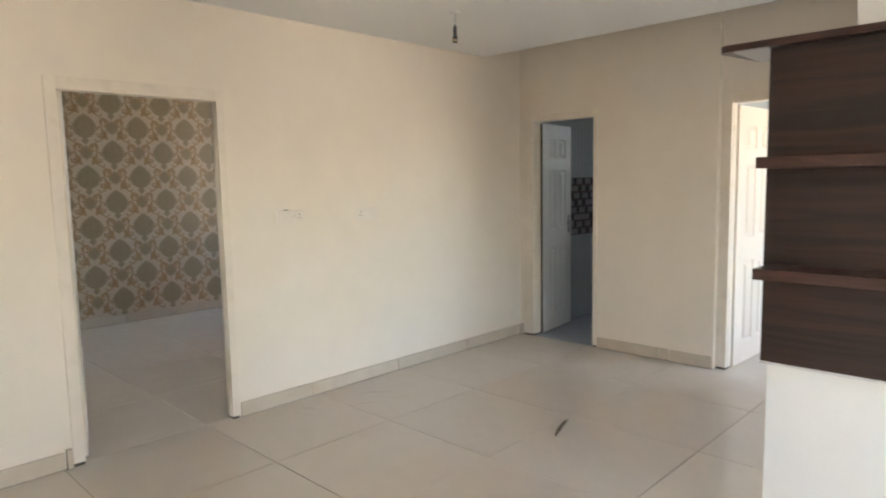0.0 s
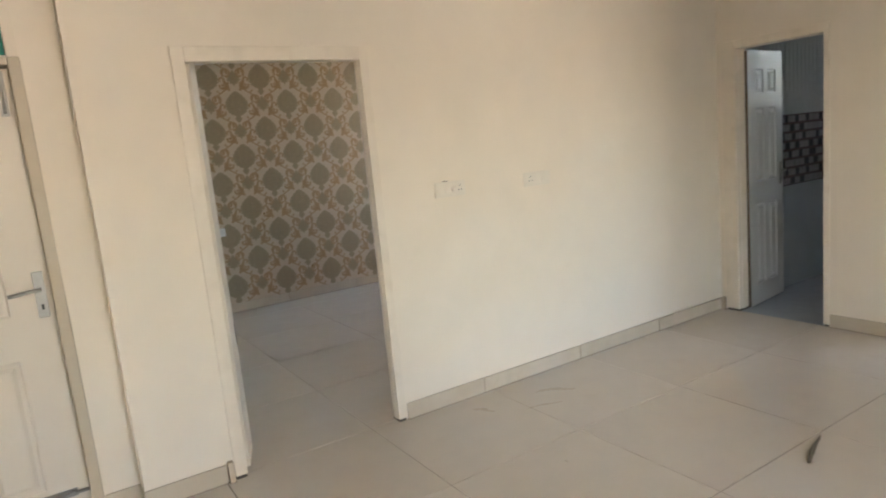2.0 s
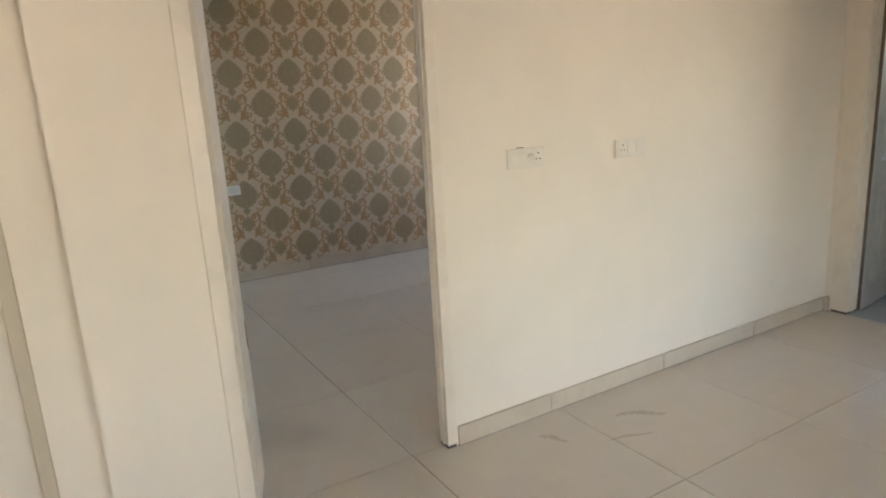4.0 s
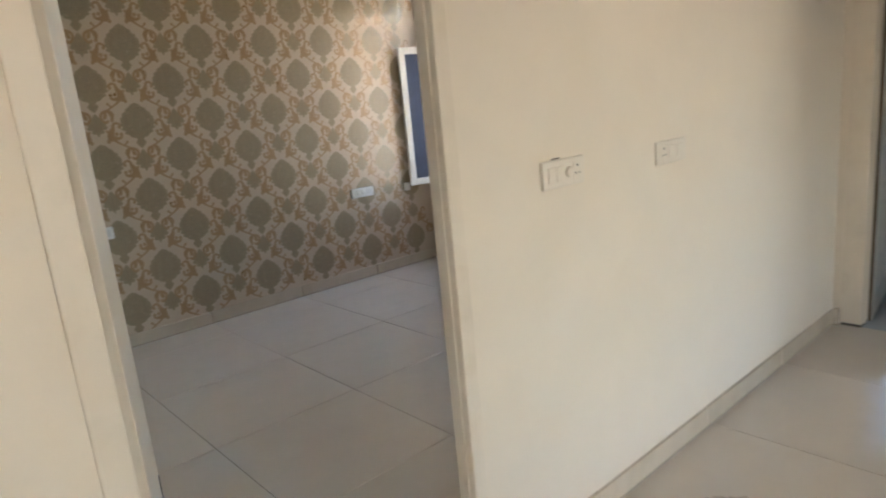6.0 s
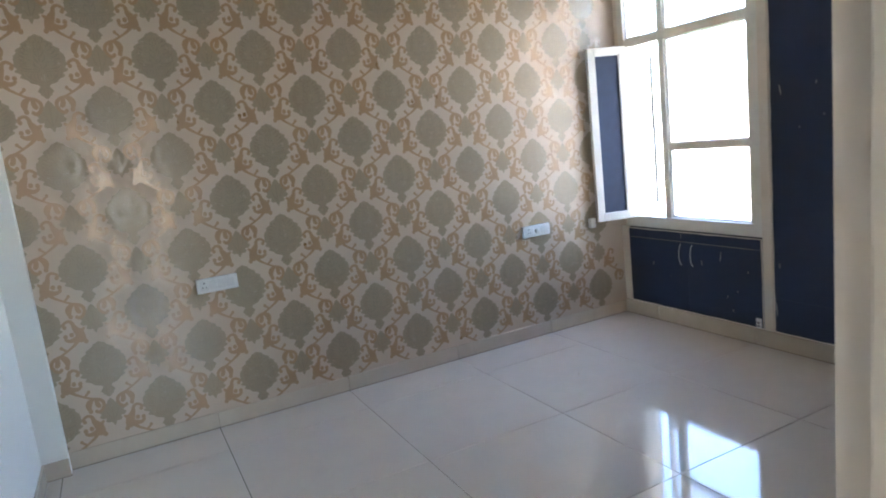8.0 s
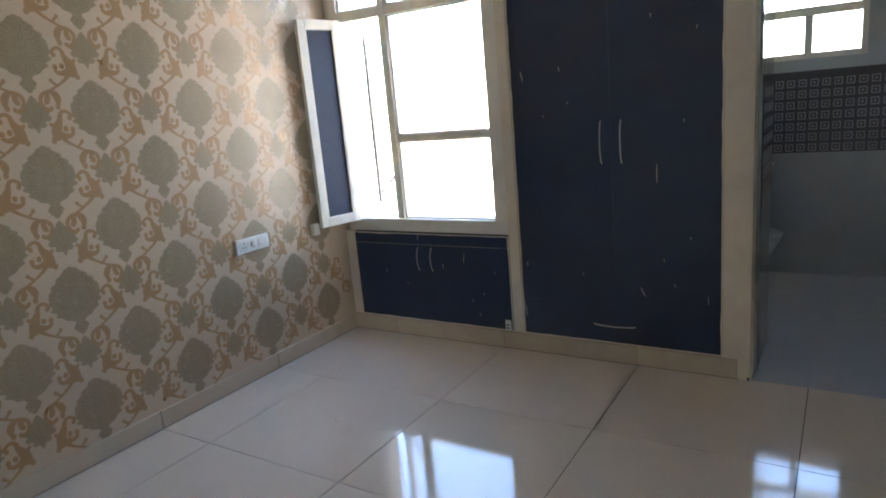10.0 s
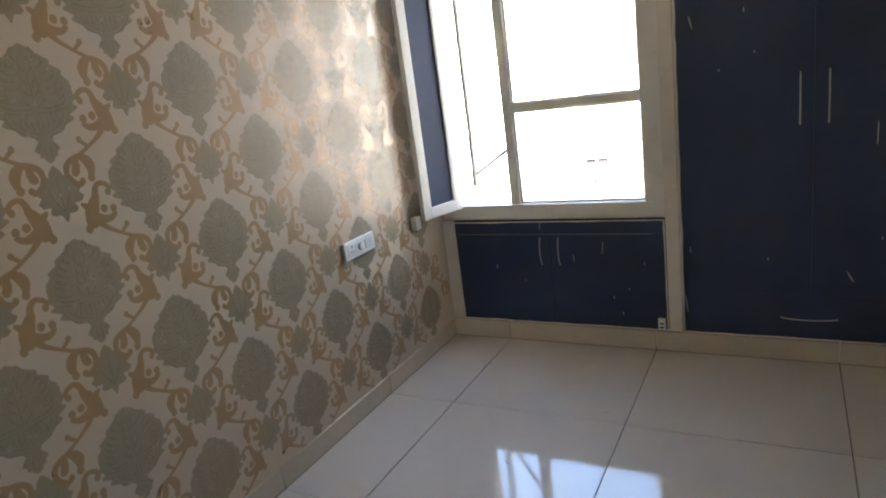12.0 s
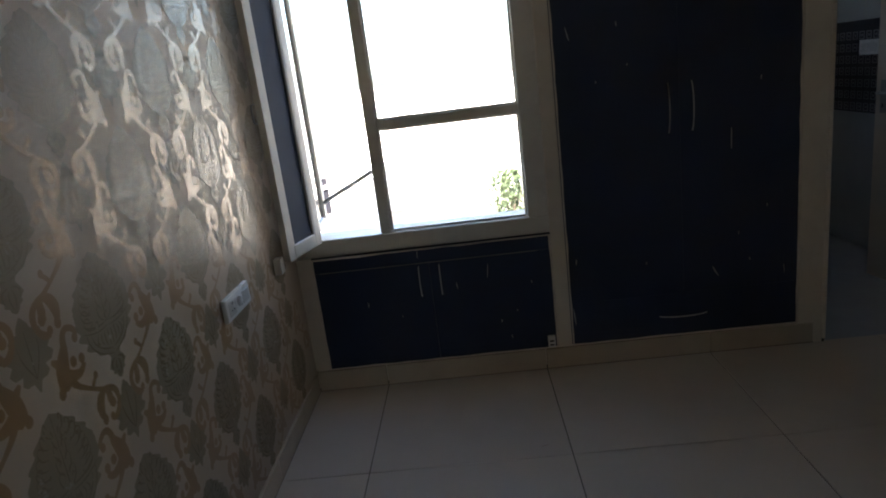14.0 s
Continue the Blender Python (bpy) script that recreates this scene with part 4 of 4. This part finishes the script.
def key_band(name, along, line, face, a, b, z0, z1, parent):
    """A band of dark tiles with pale square keys."""
    def row(p, q, r, s, lift):
        lo, hi = sorted((line + face * lift * 0.2, line + face * lift))
        return (lo, hi, p, q, r, s) if along == "y" else (p, q, lo, hi, r, s)
    part(name, boxes(row(a, b, z0, z1, 0.004)), BAND_DARK, parent, "dark patterned tile band")
    bm = bmesh.new()
    n, m = int((b - a) / 0.072), int((z1 - z0) / 0.075)
    for i in range(n):
        for j in range(m):
            p, r = a + 0.012 + i * 0.072, z0 + 0.012 + j * 0.075
            for inset in (0.0, 0.018):
                e = 0.050 - 2 * inset
                p0, r0 = p + inset, r + inset
                for q in ((p0, p0 + e, r0, r0 + 0.006), (p0, p0 + e, r0 + e - 0.006, r0 + e), (p0, p0 + 0.006, r0 + 0.006, r0 + e - 0.006), (p0 + e - 0.006, p0 + e, r0 + 0.006 if inset == 0 else r0 + 0.014, r0 + e - 0.006)):
                    vs = row(*q, 0.006)
                    box(bm, *vs)
    tagged(part("key_pattern", bm, BAND_LIGHT, parent), kind="stuff")


far, mid, side = (bpy.data.objects[n] for n in ("wall_bath_far", "wall_bath_middle", "wall_bath_side"))
key_band("tile_band", "x", 7.30, -1, -5.70, -4.12, 0.90, 1.47, far)
key_band("tile_band", "y", -4.12, -1, 5.5, 7.29, 0.90, 1.48, mid)
key_band("tile_band", "y", -5.075, 1, 5.40, 5.86, 0.90, 1.47, side)


bm = bmesh.new()
for k in range(48):
    y = 5.42 + 0.062 * k
    box(bm, -3.990, -3.986, y, y + 0.030, 1.50, 2.60)
tagged(part("ribbed_tile", bm, BATH_TILE, mid, "pale ribbed wall tiles"), kind="stuff")


def brick_band(line, face, a, b, z0, z1, parent):
    """A band of short brown and pale mosaic bricks."""
    lo, hi = sorted((line + face * 0.001, line + face * 0.004))
    part("tile_band", boxes((lo, hi, a, b, z0, z1)), BAND_RED, parent, "brown mosaic tile band")
    pale, brown = bmesh.new(), bmesh.new()
    rows = 8
    h = (z1 - z0) / rows
    for j in range(rows):
        y = a + (j % 2) * 0.03
        while y < b - 0.02:
            w = 0.055 if j % 2 else 0.075
            y1 = min(y + w - 0.010, b)
            p, q = sorted((line + face * 0.0035, line + face * 0.007))
            box(pale if (j + int(y * 17)) % 3 else brown, p, q, y, y1, z0 + j * h + 0.010, z0 + (j + 1) * h - 0.010)
            y += w
    tagged(part("pale_mosaic", pale, BAND_GREY, parent), kind="stuff")
    tagged(part("dark_mosaic", brown, BAND_DARK, parent), kind="stuff")


brick_band(-3.99, 1, 5.40, 8.39, 0.88, 1.48, mid)

def shell(bm, rings, sides=24):
    """A rounded body through ellipses (cx, cy, z, rx, ry)."""
    loops = [[bm.verts.new((cx + rx * math.cos(2 * math.pi * k / sides), cy + ry * math.sin(2 * math.pi * k / sides), z)) for k in range(sides)] for cx, cy, z, rx, ry in rings]
    for a, b in zip(loops, loops[1:]):
        for k in range(sides):
            bm.faces.new((a[k], a[(k + 1) % sides], b[(k + 1) % sides], b[k]))
    bm.faces.new(loops[0][::-1])
    bm.faces.new(loops[-1])
    return bm


wc = thing("toilet", "white porcelain wall-hung toilet with closed lid", "toilet", pose(-5.375, 6.76, 0, 0, 0, 90))
part("bowl", shell(bmesh.new(), ((0, 0.16, 0.08, 0.10, 0.12), (0, 0.08, 0.14, 0.13, 0.20), (0, 0.02, 0.28, 0.17, 0.27), (0, 0.0, 0.385, 0.185, 0.30), (0, 0.0, 0.40, 0.18, 0.295))), PORCELAIN, wc, smooth=True)
part("lid", shell(bmesh.new(), ((0, 0.0, 0.402, 0.185, 0.30), (0, 0.0, 0.425, 0.187, 0.302), (0, 0.0, 0.438, 0.16, 0.27))), PLASTIC, wc, smooth=True)
part("cistern", boxes((-0.19, 0.19, 0.17, 0.31, 0.46, 0.80), bevel=0.02, segments=3), PORCELAIN, wc)
basin = thing("wash_basin", "white porcelain wash basin on the tiled wall", "basin", pose(-5.41, 7.065, 0))
part("bowl", shell(bmesh.new(), ((0, 0.08, 0.66, 0.08, 0.10), (0, 0.02, 0.74, 0.18, 0.17), (0, 0, 0.84, 0.25, 0.22), (0, 0, 0.87, 0.255, 0.225), (0, 0, 0.868, 0.22, 0.19), (0, 0.02, 0.78, 0.13, 0.11))), PORCELAIN, basin, smooth=True)
bm = bmesh.new()
tube(bm, [(0, 0.19, 0.86), (0, 0.19, 0.98), (0, 0.15, 1.02), (0, 0.07, 1.00)], 0.012, 10)
part("tap", bm, STEEL, basin, smooth=True)

# ---- room behind the far hall door ----
structure("wall_far_room", boxes((-2.3, 0.6, 7.42, 7.54, 0, 2.9), (0.6, 0.72, 5.35, 6.0, 0, 2.9), (0.6, 0.72, 6.0, 7.2, 0, 0.7), (0.6, 0.72, 6.0, 7.2, 2.3, 2.9), (0.6, 0.72, 7.2, 7.54, 0, 2.9)), PALE, "pale painted walls of the far room")
structure("floor_far_room", boxes((-2.3, 0.6, 5.255, 7.42, -0.15, -0.002)), TILE, "glossy cream floor of the far room", "floor")
structure("ceiling_far_room", boxes((-2.3, 0.72, 5.35, 7.54, 2.55, 2.67)), WHITE, "white ceiling of the far room", "ceiling")


# ---- small things on the floor ----
def feather(label, place, length, wide):
    root = thing("feather", label, "feather", place)
    bm = bmesh.new()
    pts = [(length * (u - 0.5), 0.02 * math.sin(2.2 * u)) for u in [k / 14 for k in range(15)]]
    rows = []
    for k, (a, c) in enumerate(pts):
        w = wide * math.sin(math.pi * (0.06 + 0.90 * k / 14)) ** 0.8 * random.uniform(0.75, 1.1)
        rows.append((bm.verts.new((a, c - w, 0.002)), bm.verts.new((a + 0.01, c, 0.012 + 0.01 * math.sin(math.pi * k / 14))), bm.verts.new((a, c + w, 0.003))))
    for a, b in zip(rows, rows[1:]):
        for k in range(2):
            bm.faces.new((a[k], a[k + 1], b[k + 1], b[k]))
    part("vane", bm, FEATHER, root)
    bm = bmesh.new()
    tube(bm, [(a, c, 0.012) for a, c in pts[::2]] + [(length * 0.62, 0.02, 0.003)], 0.0016, 6)
    part("quill", bm, BARK_AND_SHADE, root)


feather("dark brown bird feather lying on the hall tiles", pose(-2.356, 3.483, 0.0, 0, 0, 105.0), 0.27, 0.013)


def smudge(label, x, y, length, wide, angle):
    """A dried muddy scuff, a ragged film."""
    bm = bmesh.new()
    n = 18
    rows = []
    for k in range(n + 1):
        u = k / n
        c = 0.25 * wide * math.sin(5 * u) + random.uniform(-0.08, 0.08) * wide
        w = wide * (0.15 + 0.4 * math.sin(math.pi * u)) * random.uniform(0.35, 1.0)
        rows.append((bm.verts.new((length * (u - 0.5), c - w, 0.0006)), bm.verts.new((length * (u - 0.5), c + w, 0.0006))))
    for (a, b), (c, d) in zip(rows, rows[1:]):
        bm.faces.new((a, b, d, c))
    tagged(part("scuff", bm, SMUDGE, at=pose(x, y, 0, 0, 0, angle)), label, "scuff mark")


smudge("dried muddy scuff on the hall floor tile", -3.72, 3.17, 0.24, 0.060, 62)
smudge("faint muddy scuff beside the doorway", -3.79, 2.69, 0.14, 0.050, 40)
smudge("thin muddy streak on the hall floor", -3.60, 2.98, 0.22, 0.030, 75)
smudge("small dried spot on the hall floor", -3.05, 2.62, 0.03, 0.012, 10)
smudge("small dark scrap on the bedroom floor", -6.812, 4.115, 0.07, 0.010, 150)
smudge("small dark scrap near the window", -6.54, 4.575, 0.035, 0.010, 30)

# ---- outside ----
GROUND = -6.4
structure("ground", boxes((-600, 600, 7.6, 1200, GROUND - 0.5, GROUND)), EARTH, "pale dusty open ground below the window", "ground")
# Unseen slabs and parapet, added to shade the south opening from the sun.
structure("balcony", boxes((-1.5, 3.1, -5.6, -3.12, 2.62, 2.78), (-1.5, 3.1, -5.6, -3.12, -0.3, -0.02), (-1.5, 3.1, -5.62, -5.5, -0.02, 0.95)), HOUSE, "unseen plastered slabs added to shade the hall's south opening", "balcony")


def house(label, x, y, w, d, floors, mat, cols, raised=0.0, shade=HOUSE, glass=None, tall=1.35):
    root = thing("house", label, "house", pose(x, y, GROUND))
    h = 3.1 * floors
    part("wall", boxes((-w / 2, w / 2, 0, d, 0, h)), mat, root)
    part("roof", boxes((-w / 2 - 0.2, w / 2 + 0.2, -0.2, d + 0.2, h, h + 0.18), (-w / 2, w / 2, 0, 0.15, h + 0.18, h + 1.0)), HOUSE, root)
    for f in range(floors):
        for c in range(cols):
            cx = -w / 2 + w * (c + 0.5) / cols
            z = 3.1 * f + 0.95 + raised
            wd = part("window", boxes((cx - 0.62, cx + 0.62, -0.05, 0.02, z, z + tall), bevel=0.01), WINDOW_PAINT, root)
            for s in (-1, 1):
                part("pane", boxes((cx + s * 0.29 - 0.26, cx + s * 0.29 + 0.26, -0.07, -0.045, z + 0.07, z + tall - 0.07)), glass or HOUSE_PANE, wd)
            part("sunshade", boxes((cx - 0.8, cx + 0.8, -0.22, 0.0, z + tall + 0.15, z + tall + 0.15 + 0.09 * tall)), shade, root)


house("pale plastered two-storey house across the open ground", -9.0, 42, 11, 9, 2, HOUSE, 4)
house("pale house with a dark window under a red sunshade", -14.35, 34, 5, 8, 1, HOUSE, 1, 0.80, BRICK, DARK_PANE, 1.95)
house("pale plastered house with flat roof", 6.0, 50, 12, 9, 2, HOUSE, 4)
house("pale plastered three-storey house", -27.0, 55, 12, 10, 3, HOUSE, 4)


def tree(label, x, y, height, spread):
    root = thing("tree", label, "tree", pose(x, y, GROUND))
    bm = bmesh.new()
    tube(bm, [(0, 0, 0), (0.05, 0.02, height * 0.25), (0.0, 0.1, height * 0.5), (0.1, 0.05, height * 0.8)], 0.10, 8)
    for k in range(7):
        a = k * 2.4
        z = height * (0.35 + 0.07 * k)
        tube(bm, [(0, 0.05, z), (spread * 0.4 * math.cos(a), spread * 0.4 * math.sin(a), z + 0.4), (spread * 0.7 * math.cos(a), spread * 0.7 * math.sin(a), z + 0.9)], 0.04, 6)
    part("trunk", bm, BARK_AND_SHADE, root)
    bm = bmesh.new()
    for k in range(1500):
        a, u, r = random.uniform(0, 6.283), random.random(), random.random() ** 0.5
        z = height * (0.38 + 0.66 * u)
        s = spread * (0.45 + 0.6 * math.sin(math.pi * (0.12 + 0.8 * u))) * (0.75 + 0.3 * math.sin(3 * a + 5 * u))
        c = Vector((s * r * math.cos(a), s * r * math.sin(a), z))
        q = Euler((random.uniform(0, 3), random.uniform(0, 3), random.uniform(0, 3))).to_matrix()
        e = random.uniform(0.07, 0.15)
        bm.faces.new([bm.verts.new(c + q @ Vector(p)) for p in ((-e, 0, 0), (0, -e * 0.45, 0.02), (e, 0, 0), (0, e * 0.45, 0.02))])
    part("crown", bm, LEAF, root, "loose green crown of small leaves")


tree("low leafy green tree in the open ground", -5.2, 27, 3.9, 1.0)
tree("leafy green tree beside the far house", 0.5, 46, 6.5, 2.0)


# ---- floor tiles ----
for i in range(-1, 13):
    for j in range(-7, 5):
        x0, y0 = GRID_X + PITCH * i, GRID_Y + PITCH * j
        x1, y1 = x0 + PITCH, y0 + PITCH
        x0, x1, y0, y1 = max(x0, -7.6), min(x1, 2.6), max(y0, -3.0), min(y1, 5.255)
        if x1 - x0 > 0.02 and y1 - y0 > 0.02:
            ob = new("floor_tile", tile_mesh(x1 - x0, y1 - y0))
            ob.parent, ob.matrix_basis = floor, pose(x0, y0, 0)
